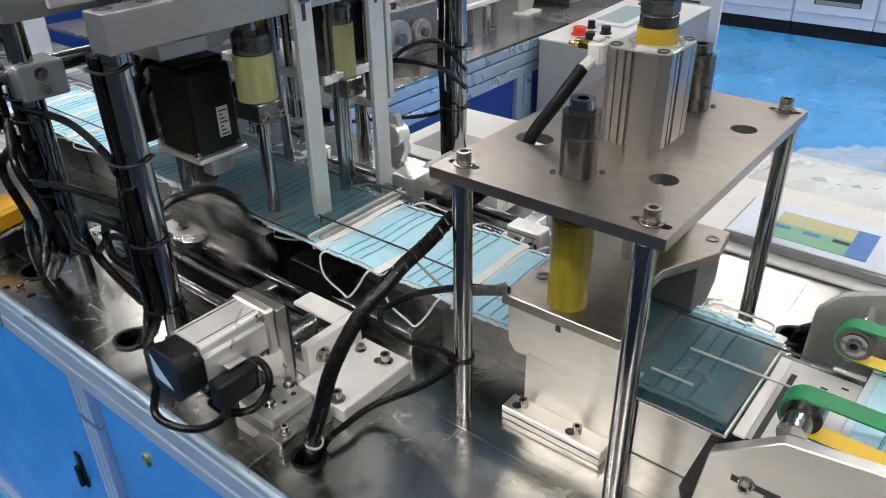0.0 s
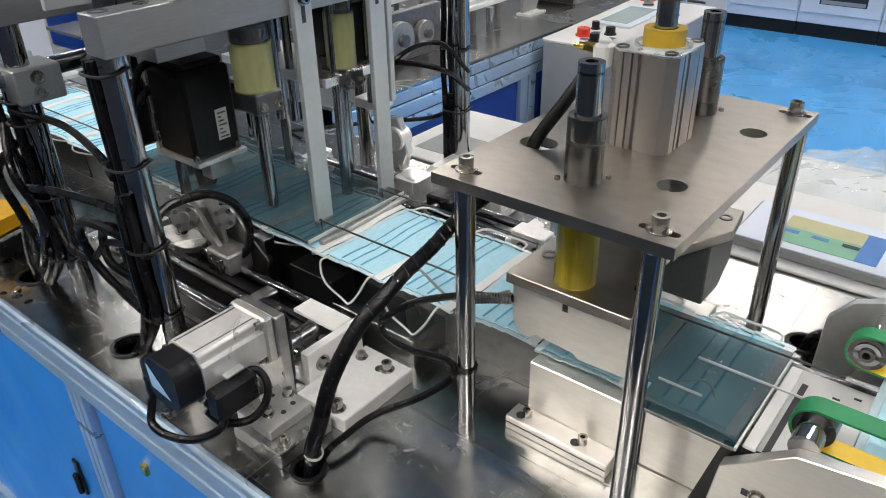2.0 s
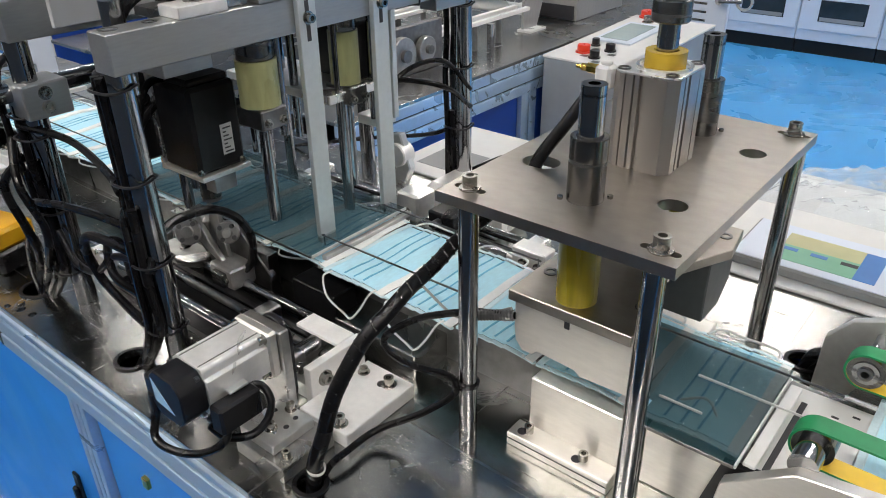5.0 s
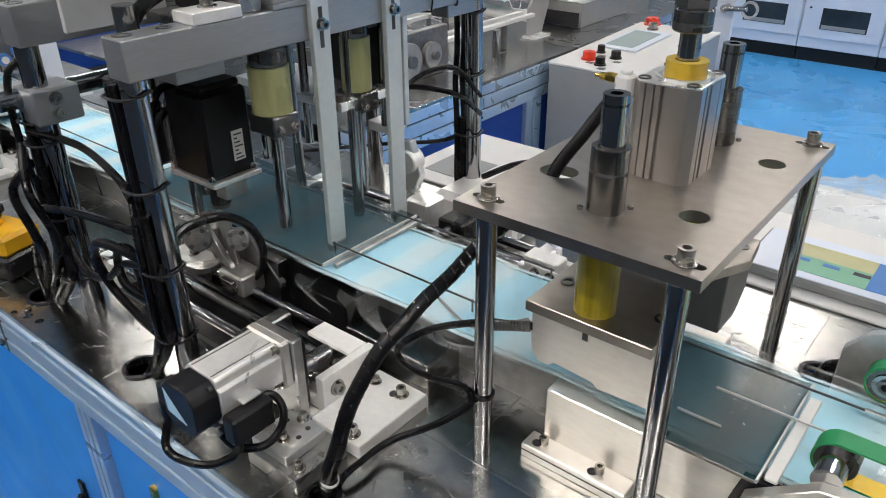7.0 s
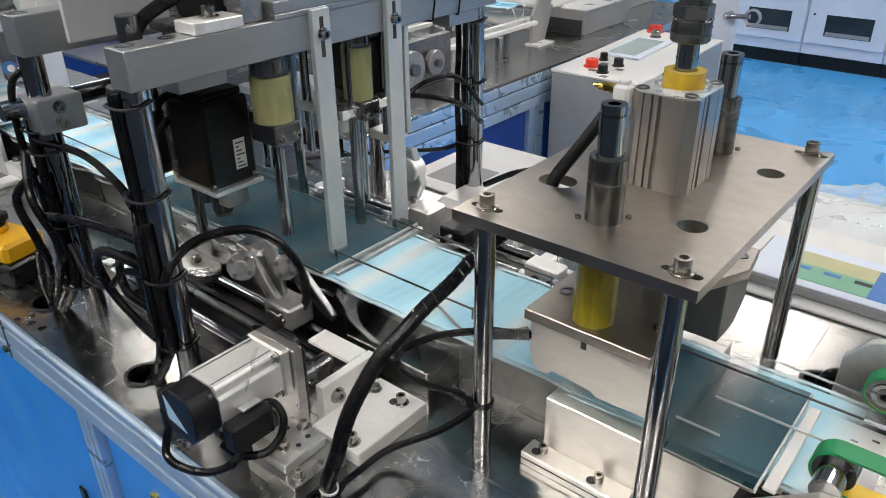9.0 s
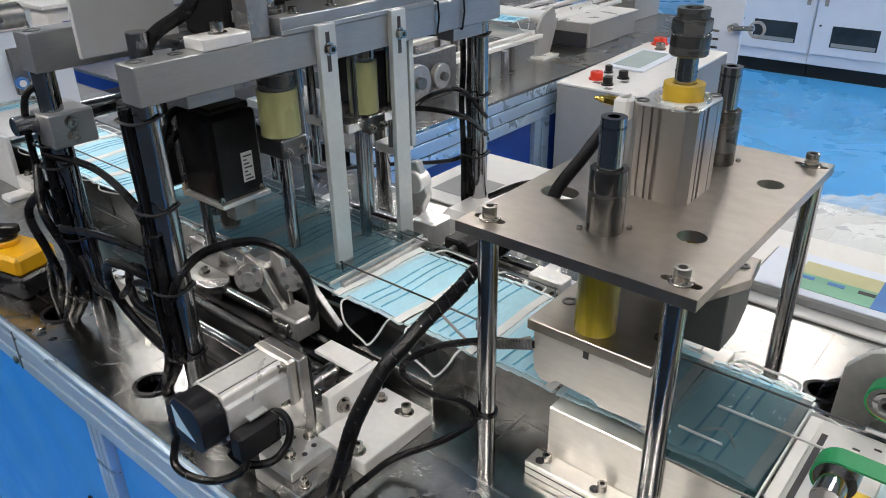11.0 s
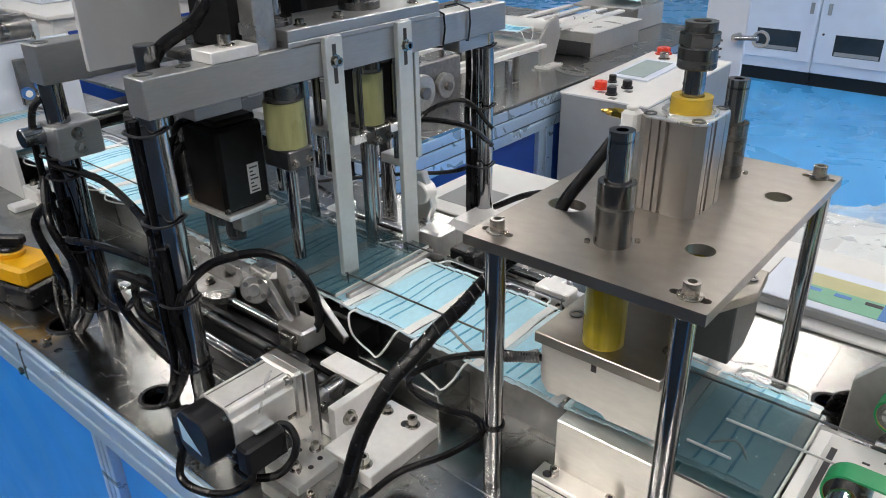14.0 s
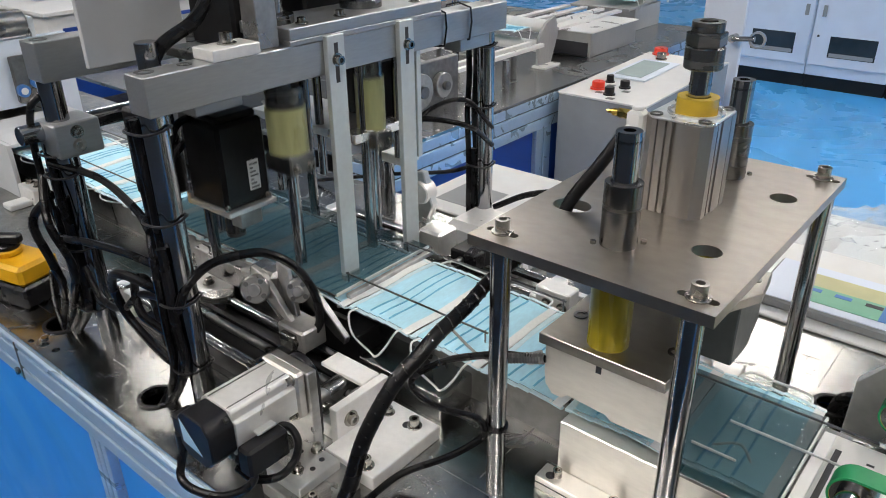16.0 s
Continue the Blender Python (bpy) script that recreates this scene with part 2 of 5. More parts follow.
def box(x0, x1, y0, y1, z0, z1, bevel=0.0008, bm=None, turn=None, index=0):
    b = bm or bmesh.new()
    made = bmesh.ops.create_cube(b, size=1)["verts"]
    for v in made:
        v.co = Vector(((x0 + x1) / 2 + v.co.x * (x1 - x0), (y0 + y1) / 2 + v.co.y * (y1 - y0), (z0 + z1) / 2 + v.co.z * (z1 - z0)))
    faces = list({f for v in made for f in v.link_faces})
    for f in faces:
        f.material_index = index
    if bevel:
        edges = list({e for v in made for e in v.link_edges})
        out = bmesh.ops.bevel(b, geom=edges, offset=bevel, segments=1, profile=0.5, affect="EDGES", material=-1)
        made = list({v for f in out["faces"] for v in f.verts} | {v for v in made if v.is_valid})
    if turn is not None:
        c = Vector(((x0 + x1) / 2, (y0 + y1) / 2, (z0 + z1) / 2))
        for v in made:
            v.co = c + turn @ (v.co - c)
    return b


def tube(p0, p1, r, bm=None, seg=24, r2=None, bevel=0.0, index=0):
    """A round bar from p0 to p1."""
    b = bm or bmesh.new()
    p0, p1 = Vector(p0), Vector(p1)
    d = p1 - p0
    m = Matrix.Translation((p0 + p1) / 2) @ d.to_track_quat("Z", "Y").to_matrix().to_4x4()
    made = bmesh.ops.create_cone(b, cap_ends=True, segments=seg, radius1=r, radius2=r if r2 is None else r2, depth=d.length, matrix=m)["verts"]
    faces = list({f for v in made for f in v.link_faces})
    for f in faces:
        f.material_index = index
    if bevel:
        caps = [f for f in faces if len(f.verts) > 4]
        edges = list({e for f in caps for e in f.edges})
        bmesh.ops.bevel(b, geom=edges, offset=bevel, segments=1, affect="EDGES", material=-1)
    return b


def ring(c, axis, r, hole, depth, bm=None, seg=28, index=0):
    """A washer or sleeve with a real bore, centred on c."""
    b = bm or bmesh.new()
    q = Vector(axis).to_track_quat("Z", "Y").to_matrix()
    c = Vector(c)
    loops = []
    for rad, z in ((hole, -depth / 2), (r, -depth / 2), (r, depth / 2), (hole, depth / 2)):
        loops.append([b.verts.new(c + q @ Vector((rad * math.cos(2 * math.pi * k / seg), rad * math.sin(2 * math.pi * k / seg), z))) for k in range(seg)])
    for a in range(4):
        la, lb = loops[a], loops[(a + 1) % 4]
        for k in range(seg):
            f = b.faces.new((la[k], la[(k + 1) % seg], lb[(k + 1) % seg], lb[k]))
            f.material_index = index
    return b


def smooth_path(pts, n=8):
    """A Catmull-Rom line through the points."""
    p = [Vector(q) for q in pts]
    p = [p[0] * 2 - p[1]] + p + [p[-1] * 2 - p[-2]]
    out = []
    for i in range(1, len(p) - 2):
        for k in range(n):
            t = k / n
            a, b, c, d = p[i - 1], p[i], p[i + 1], p[i + 2]
            out.append(0.5 * (2 * b + (c - a) * t + (2 * a - 5 * b + 4 * c - d) * t * t + (3 * b - a - 3 * c + d) * t ** 3))
    out.append(p[-2])
    return out


def cable(pts, r, bm=None, seg=10, n=8, ribs=0.0, flat=1.0, taper=1.0):
    """A hose along a smooth line; ribs swell it every few millimetres."""
    b = bm or bmesh.new()
    line = smooth_path(pts, n)
    up = Vector((0.31, 0.23, 0.92))
    rows = []
    for i, p in enumerate(line):
        d = (line[min(i + 1, len(line) - 1)] - line[max(i - 1, 0)]).normalized()
        s = d.cross(up).normalized()
        u = s.cross(d)
        rad = r * (1 + (ribs if i % 2 else 0)) * (1 + (taper - 1) * i / len(line))
        rows.append([b.verts.new(p + rad * (math.cos(2 * math.pi * k / seg) * s + flat * math.sin(2 * math.pi * k / seg) * u)) for k in range(seg)])
    for ra, rb in zip(rows, rows[1:]):
        for k in range(seg):
            b.faces.new((ra[k], ra[(k + 1) % seg], rb[(k + 1) % seg], rb[k]))
    b.faces.new(rows[0][::-1])
    b.faces.new(rows[-1])
    return b


def prism(outline, axis, a, b_, bm=None, bevel=0.0, index=0):
    """An outline drawn in the two other axes, pushed from a to b_ along axis x, y or z."""
    b = bm or bmesh.new()
    put = {"x": lambda u, v, w: (w, u, v), "y": lambda u, v, w: (u, w, v), "z": lambda u, v, w: (u, v, w)}[axis]
    lo = [b.verts.new(put(u, v, a)) for u, v in outline]
    hi = [b.verts.new(put(u, v, b_)) for u, v in outline]
    n = len(outline)
    faces = [b.faces.new(lo), b.faces.new(hi)]
    for k in range(n):
        faces.append(b.faces.new((lo[k], lo[(k + 1) % n], hi[(k + 1) % n], hi[k])))
    for f in faces:
        f.material_index = index
    bmesh.ops.recalc_face_normals(b, faces=faces)
    if bevel:
        bmesh.ops.bevel(b, geom=list({e for f in faces for e in f.edges}), offset=bevel, segments=1, affect="EDGES", material=-1)
    return b


def plate_with_holes(x0, x1, y0, y1, z0, z1, holes, bm=None):
    """A plate with round or oblong openings cut through; holes: (x, y, half length along x, radius)."""
    from_outline = [Vector((x, y)) for x, y in ((x0, y0), (x1, y0), (x1, y1), (x0, y1))]
    b = bm or bmesh.new()
    edges, rims = [], []

    def closed(points):
        vs = [b.verts.new((p[0], p[1], z1)) for p in points]
        es = [b.edges.new((vs[k], vs[(k + 1) % len(vs)])) for k in range(len(vs))]
        edges.extend(es)
        rims.append(vs)

    closed(from_outline)
    for hx, hy, half, r in holes:
        pts = []
        for k in range(20):
            a = 2 * math.pi * (k + 0.5) / 20
            pts.append((hx + r * math.cos(a) + (half if math.cos(a) > 0 else -half), hy + r * math.sin(a)))
        closed(pts)
    bmesh.ops.triangle_fill(b, use_beauty=True, use_dissolve=False, edges=edges)
    top = list(b.faces)
    out = bmesh.ops.extrude_face_region(b, geom=top)
    for v in out["geom"]:
        if isinstance(v, bmesh.types.BMVert):
            v.co.z = z0
    bmesh.ops.recalc_face_normals(b, faces=b.faces)
    return b


def cap_screw(parent, x, y, z, r=0.0065, h=0.008, washer=True, tall=0.0, name="cap_screw"):
    """A socket-head screw standing on z, with its hexagon socket and washer."""
    b = bmesh.new()
    z0 = z
    if washer:
        tube((x, y, z), (x, y, z + 0.0018), r * 1.5, b, 20, bevel=0.0004)
        z0 = z + 0.0018
    ring((x, y, z0 + (h + tall) / 2), (0, 0, 1), r, r * 0.55, h + tall, b, 20)
    tube((x, y, z0), (x, y, z0 + (h + tall) * 0.45), r * 0.56, b, 6)
    return part(name, b, SCREW, parent)


def side_screw(parent, x, y, z, axis, r=0.006, h=0.007, name="cap_screw"):
    b = bmesh.new()
    c, d = Vector((x, y, z)), Vector(axis)
    tube(c, c + d * 0.0015, r * 1.45, b, 20)
    ring(c + d * (0.0015 + h / 2), axis, r, r * 0.55, h, b, 20)
    tube(c, c + d * (h * 0.5), r * 0.56, b, 6)
    return part(name, b, SCREW, parent)


# ---- hall ----
def hall():
    single("floor", box(-13, 9, -7, 9, -0.2, 0, 0), BLUE_FLOOR, "glossy blue coated factory floor", "floor", kind="structure")
    single("ceiling", box(-13, 9, -7, 9, 4.6, 4.8, 0), CEILING, "pale painted hall ceiling with lamp rows", "ceiling", kind="structure")
    for name, b in (("wall_north", box(-13, 9, 9, 9.2, 0, 4.6, 0)), ("wall_south", box(-13, 9, -4.2, -4, 0, 4.6, 0)),
                    ("wall_west", box(-13.2, -13, -7, 9, 0, 4.6, 0)), ("wall_east", box(5, 5.2, -4, 9, 0, 4.6, 0))):
        single(name, b, WALL, "plain pale grey hall wall", "wall", kind="structure")
    # Unseen board added behind the camera; keeps the blue floor out of chrome reflections.
    single("partition", box(-6, 5, -1.22, -1.10, 0, 1.25, 0.004), DARK_GREY, "plain dark low board, added unseen to darken reflections", "partition", kind="structure")
    first = None
    # Second row: lamps at x -3.5 and 0.7 added to brighten the near doors.
    rows = ((-3.2, (-5.6, -1.4, 2.8)), (-2.3, (-5.6, -3.5, -1.4, 0.7, 2.8)), (2.6, (-5.3, 0.9, 3.2)), (4.2, (-3.5, 0.7, 3.7)), (6.5, (-5.6, -1.3, 2.8)))
    for y, xs in rows:
        for x in xs:
            at = (x, y, 4.44)
            if first is None:
                first = thing("ceiling_lamp", at, "white ceiling lamp with one bright tube", "lamp", "rows of ceiling lamps")
                z = at[2]
                part("lamp_body", box(x - 0.75, x + 0.75, y - 0.09, y + 0.09, z + 0.06, z + 0.16, 0.005), WHITE, first)
                part("tube", box(x - 0.72, x + 0.72, y - 0.07, y + 0.07, z + 0.045, z + 0.06, 0), TUBE, first, "glowing white tube")
            else:
                copy_thing(first, Matrix.Translation(at))


hall()


# ---- the machine table ----
HOLES = [(-0.435, -0.146, 0, 0.022), (-0.71, -0.137, 0, 0.026), (-0.09, -0.148, 0, 0.017), (0.25, 0.385, 0, 0.02),
         (-0.648, -0.178, 0, 0.006), (-0.675, -0.182, 0, 0.007), (-0.70, -0.19, 0.002, 0.004)]


def machine_table():
    t = thing("machine_table", (-0.4, 0.18, 0), "long machine table with scuffed steel top and blue panels", "table")
    part("tabletop", plate_with_holes(-5.4, 4.4, -0.197, 0.565, 0.79, 0.80, HOLES), TABLE_STEEL, t, "scuffed bright steel plate with cable holes")
    inner = part("core", box(-5.38, 4.38, -0.15, 0.53, 0.05, 0.70, 0), BLACK_METAL, t)
    for side, y0, y1 in (("near", -0.202, -0.160), ("far", 0.528, 0.570)):
        out = y0 if side == "near" else y1
        s = -1 if side == "near" else 1
        ya, yb = min(out, out - s * 0.042), max(out, out - s * 0.042)
        for z0, z1 in ((0.779, 0.7895), (0.747, 0.774), (0.7195, 0.742)):
            part("rail", box(-5.4, 4.4, ya, yb, z0, z1, 0.0012), EXTRUSION, t, "slotted aluminium edge rail")
        b = bmesh.new()
        box(-5.39, 4.39, ya + 0.006, yb - 0.006, 0.722, 0.787, 0, b)
        part("rail_slot", b, GROOVE, t)
        b = bmesh.new()
        box(-5.4, 4.4, ya, yb, 0.03, 0.07, 0.001, b)
        part("bottom_rail", b, EXTRUSION, t)
    posts = [-5.38, -4.5, -3.6, -2.7, -1.75, -0.547, 0.42, 1.3, 2.2, 3.1, 4.34]
    for px in posts:
        for out, s in ((-0.202, -1), (0.57, 1)):
            b = bmesh.new()
            ya, yb = min(out, out - s * 0.04), max(out, out - s * 0.04)
            for k in range(3):
                box(px + 0.0155 * k, px + 0.0155 * k + 0.0125, ya + 0.001, yb, 0.07, 0.7195, 0.001, b)
            box(px + 0.002, px + 0.042, ya + 0.006, yb - 0.004, 0.07, 0.7195, 0, b, index=1)
            part("upright", b, [EXTRUSION, GROOVE], t)
    for xa, xb in zip(posts, posts[1:]):
        for out, s in ((-0.202, -1), (0.57, 1)):
            y = out - s * 0.012
            d = part("door", box(xa + 0.05, xb - 0.006, min(y, y - s * 0.012), max(y, y - s * 0.012), 0.075, 0.714, 0.002), BLUE, t, "bright blue sheet-metal door")
            if s < 0:
                hx = xb - 0.100
                bb = bmesh.new()
                box(hx - 0.009, hx + 0.009, y - 0.005, y, 0.425, 0.500, 0.002, bb)
                box(hx - 0.006, hx + 0.006, y - 0.013, y - 0.005, 0.430, 0.475, 0.003, bb)
                part("handle", bb, BLACK, d, "black paddle latch")
    for hx, hz in ((-0.385, 0.648),):
        b = box(hx - 0.006, hx + 0.006, -0.196, -0.189, hz - 0.009, hz + 0.009, 0.001)
        part("latch", b, BRASS, t, "small brass door latch")
    b = bmesh.new()
    for px in (-0.736,):
        box(px - 0.002, px + 0.001, -0.2035, -0.1995, 0.722, 0.789, 0, b)
        tube((px - 0.010, -0.2035, 0.735), (px - 0.010, -0.208, 0.735), 0.006, b, 12)
    part("rail_joint", b, DARKSTEEL, t)
    for hx, hy, _, r in HOLES[:4]:
        part("grommet", ring((hx, hy, 0.801), (0, 0, 1), r + 0.003, r - 0.002, 0.003), BLACK, t)
    for hx, hy in ((-0.69, -0.175), (-0.20, 0.47), (-0.55, 0.42), (-0.33, -0.17)):
        part("flat_screw", tube((hx, hy, 0.80), (hx, hy, 0.803), 0.0055, seg=14, bevel=0.0008), SCREW, t)
    return t


machine_table()


# ---- press station ----
PX = ((0.0, 0.006), (0.189, 0.003), (0.191, 0.366), (0.001, 0.366))


def press_stand():
    t = thing("press_stand", (0.09, 0.18, 0.80), "four-post steel press stand with thick ground top plate", "press stand")
    holes = [(0.160, 0.096, 0, 0.0135), (0.173, 0.262, 0, 0.0135), (0.012, 0.112, 0.004, 0.016)]
    for x, y in PX:
        holes.append((x - 0.002 + (-0.004 if x < 0.1 else 0), y + (0.010 if y < 0.1 else -0.022), 0.013, 0.0045))
    part("top_plate", plate_with_holes(-0.030, 0.209, -0.007, 0.362, 1.094, 1.105, holes), PLATE_STEEL, t, "ground steel plate with slots and round openings")
    for x, y in PX:
        c = part("post", tube((x, y, 0.80), (x, y, 1.094), 0.0100, seg=32, bevel=0.0008), CHROME, t, "polished chromed steel post")
    for x, y in PX:
        xx, yy = x - 0.002 + (-0.004 if x < 0.1 else 0), y + (0.010 if y < 0.1 else -0.022)
        cap_screw(t, xx, yy, 1.105, 0.0072, 0.012)
    # front and rear guide bushes
    for cx, cy in ((0.0905, 0.062), (0.104, 0.293)):
        b = ring((cx, cy, 1.135), (0, 0, 1), 0.0172, 0.0122, 0.06, seg=36)
        ring((cx, cy, 1.1645), (0, 0, 1), 0.0166, 0.0122, 0.002, b, 36)
        part("guide_bush", b, STEEL, t, "turned steel guide bush")
        for dx, dy in ((-0.018, -0.014), (0.018, 0.014)):
            part("set_screw", tube((cx + dx, cy + dy, 1.105), (cx + dx, cy + dy, 1.108), 0.0028, seg=10), SCREW, t)
    return t


press_stand()


def air_cylinder():
    t = thing("air_cylinder", (0.097, 0.185, 1.105), "square grooved aluminium air cylinder with amber stop ring", "cylinder")
    x0, x1, y0, y1 = 0.062, 0.128, 0.148, 0.222
    out = []

    def side(p, q, n, cuts):
        p, q, n = Vector(p), Vector(q), Vector(n)
        L = (q - p).length
        d = (q - p) / L
        for c, w, depth in cuts:
            out.extend([p + d * (c * L - w), p + d * (c * L - w) - n * depth, p + d * (c * L + w) - n * depth, p + d * (c * L + w)])

    ch = 0.009
    front = ((0.12, 0.0007, 0.003), (0.31, 0.0012, 0.004), (0.47, 0.0021, 0.005))
    flank = ((0.20, 0.0013, 0.004), (0.37, 0.0027, 0.006), (0.80, 0.0009, 0.003))
    for p, q, n, cuts in (((x0 + ch, y0), (x1 - ch, y0), (0, -1), front), ((x1, y0 + ch), (x1, y1 - ch), (1, 0), flank),
                          ((x1 - ch, y1), (x0 + ch, y1), (0, 1), front), ((x0, y1 - ch), (x0, y0 + ch), (-1, 0), flank)):
        out.append(Vector(p))
        side(p, q, n, cuts)
        out.append(Vector(q))
    part("barrel", prism([(v.x, v.y) for v in out], "z", 1.105, 1.198), CYLINDER, t, "extruded aluminium barrel with long grooves")
    b = bmesh.new()
    prism([(x0 + ch, y0 + 0.0005), (x1 - ch, y0 + 0.0005), (x1 - 0.0005, y0 + ch), (x1 - 0.0005, y1 - ch), (x1 - ch, y1 - 0.0005), (x0 + ch, y1 - 0.0005), (x0 + 0.0005, y1 - ch), (x0 + 0.0005, y0 + ch)], "z", 1.198, 1.2005, b, 0.0006)
    part("end_face", b, ALU, t)
    for cx, cy in ((x0 + 0.009, y0 + 0.009), (x1 - 0.009, y0 + 0.009), (x1 - 0.009, y1 - 0.009), (x0 + 0.009, y1 - 0.009)):
        part("bolt_hole", ring((cx, cy, 1.2012), (0, 0, 1), 0.0062, 0.0046, 0.0015, seg=20), DARKSTEEL, t)
    cx, cy = 0.099, 0.184
    part("seat_ring", ring((cx, cy, 1.2015), (0, 0, 1), 0.027, 0.0235, 0.003, seg=36), ALU, t)
    part("stop_ring", ring((cx, cy, 1.2085), (0, 0, 1), 0.0196, 0.0115, 0.0165, seg=36), AMBER, t, "clear amber polyurethane stop ring")
    b = box(x0 - 0.018, x0 - 0.001, 0.147, 0.165, 1.178, 1.2015, 0.003)
    tube((x0 - 0.0095, 0.156, 1.2015), (x0 - 0.0095, 0.156, 1.2055), 0.006, b, 16, bevel=0.001)
    part("air_fitting", b, WHITE, t, "white push-in air fitting")
    b = tube((x0 - 0.030, 0.156, 1.195), (x0 - 0.018, 0.156, 1.195), 0.0052, seg=6, bevel=0.0006)
    tube((x0 - 0.036, 0.156, 1.195), (x0 - 0.030, 0.156, 1.195), 0.0038, b, 12)
    tube((x0 - 0.042, 0.156, 1.195), (x0 - 0.036, 0.156, 1.195), 0.0020, b, 10)
    part("valve_screw", b, BRASS, t, "brass throttle screw")
    return t


air_cylinder()


def press_head():
    """The die that the cylinder drives, with its guide rods, sleeves and nut; its rest is up."""
    t = thing("press_ram", (0.09, 0.18, 1.0), "moving press die with guide rods and amber sleeves", "press")
    b = bmesh.new()
    prism([(0.029, 0.034), (0.164, 0.034), (0.164, 0.10), (0.142, 0.13), (0.142, 0.176), (0.176, 0.250), (0.168, 0.304), (0.029, 0.304)], "z", 0.986, 0.998, b, 0.0008)
    part("die_plate", b, PLATE_STEEL, t, "flat steel die carrier plate")
    prof = [(0.034, 0.986), (0.168, 0.986), (0.168, 0.926), (0.112, 0.924), (0.106, 0.929), (0.062, 0.932), (0.056, 0.926), (0.044, 0.926), (0.036, 0.936), (0.034, 0.952)]
    part("die_block", prism(prof, "y", 0.040, 0.078, bevel=0.0006), ALU_WARM, t, "bevelled aluminium die block")
    # Dark grey puts the shade of the die's unlit end into the colour.
    b = bmesh.new()
    prism([(0.222, 0.9858), (0.298, 0.9858), (0.298, 0.936), (0.270, 0.912), (0.222, 0.912)], "x", 0.040, 0.164, b, 0.0015)
    part("rear_block", b, DARK_GREY, t, "rear die block with shade in its dark colour")
    for x, y in ((0.045, 0.088), (0.150, 0.085), (0.158, 0.275), (0.045, 0.25)):
        part("bolt_recess", ring((x, y, 0.9985), (0, 0, 1), 0.0075, 0.0045, 0.0016, seg=18), DARKSTEEL, t)
    part("bolt_recess", box(0.0915, 0.0975, 0.0394, 0.0402, 0.974, 0.984, 0.0003), GROOVE, t, "dark bolt slot")
    for cx, cy in ((0.0905, 0.062), (0.104, 0.293)):
        b = ring((cx, cy, 1.207), (0, 0, 1), 0.0114, 0.0055, 0.010, seg=32)
        tube((cx, cy, 0.998), (cx, cy, 1.2045), 0.0114, b, 32)
        part("guide_rod", b, CHROME, t, "polished guide rod with hollow end")
        part("sleeve", ring((cx, cy, 1.0455), (0, 0, 1), 0.0205, 0.0125, 0.095, seg=36), YELLOW_PU, t, "amber polyurethane sleeve")
    cx, cy = 0.099, 0.184
    b = tube((cx, cy, 0.998), (cx, cy, 1.262), 0.0100, seg=32)
    ring((cx, cy, 1.228), (0, 0, 1), 0.0106, 0.0099, 0.0012, b, 32)
    part("piston_rod", b, CHROME, t)
    b = tube((cx, cy, 1.243), (cx, cy, 1.264), 0.0182, seg=32, bevel=0.0015)
    part("collar", b, STEEL, t)
    b = tube((cx, cy, 1.264), (cx, cy, 1.277), 0.0185, seg=6, bevel=0.001)
    ring((cx, cy, 1.2815), (0, 0, 1), 0.0150, 0.0085, 0.009, b, 28)
    tube((cx, cy, 1.277), (cx, cy, 1.283), 0.0084, b, 24)
    part("lock_nut", b, STEEL, t, "hexagon lock nut")
    return t


HEAD = press_head()


def lower_die():
    t = thing("lower_die", (0.10, 0.16, 0.80), "pale milled aluminium lower die bolted to the table", "die")
    part("web", box(0.048, 0.166, 0.056, 0.100, 0.80, 0.8815, 0.0012), ALU_WARM, t)
    part("web", box(0.048, 0.166, 0.225, 0.280, 0.80, 0.8815, 0.0012), ALU_WARM, t)
    b = bmesh.new()
    box(0.036, 0.160, 0.030, 0.0558, 0.80, 0.8175, 0.001, b)
    part("foot", b, ALU_WARM, t, "milled foot with two screws")
    box_far = box(0.036, 0.160, 0.2803, 0.306, 0.80, 0.8175, 0.001)
    part("foot", box_far, ALU_WARM, t)
    part("joint_line", box(0.037, 0.159, 0.0292, 0.0302, 0.8095, 0.8102, 0), GROOVE, t)
    for x in (0.056, 0.124):
        cap_screw(t, x, 0.044, 0.8175, 0.0052, 0.009, False)
        b = ring((x - 0.006, 0.040, 0.8178), (0, 0, 1), 0.0055, 0.0005, 0.0006, seg=16)
        part("slot", b, GROOVE, t)
    # the second block beyond the die
    part("block", box(0.176, 0.262, 0.070, 0.250, 0.80, 0.872, 0.0015), ALU_WARM, t, "squared aluminium support block")
    return t


lower_die()


def acrylic_guard(x0, x1, y0, y1, z, label, tongue=None):
    t = thing("acrylic_guard", ((x0 + x1) / 2, (y0 + y1) / 2, z), label, "guard plate", "smoked guard plates")
    if tongue:
        tx, ta, tb = tongue
        outline = [(x0, y0), (x1, y0), (x1, y1), (x0, y1), (x0, tb), (tx, tb), (tx, ta), (x0, ta)]
        part("sheet", prism(outline, "z", z, z + 0.003), ACRYLIC, t)
    else:
        part("sheet", box(x0, x1, y0, y1, z, z + 0.003, 0), ACRYLIC, t)
    b = bmesh.new()
    box(x1 + 0.0002, x1 + 0.0024, y0, y1, z - 0.0005, z + 0.0042, 0.0003, b)
    part("edge", b, ACRYLIC_EDGE, t, "bright sawn edge")
    part("edge", box(x0, x1, y0 - 0.0016, y0 - 0.0002, z - 0.0002, z + 0.0034, 0.0003), DARKSTEEL, t, "dark lower edge")
    return t


acrylic_guard(-0.78, -0.316, 0.070, 0.262, 0.897, "smoked acrylic guard plate over the mask line")
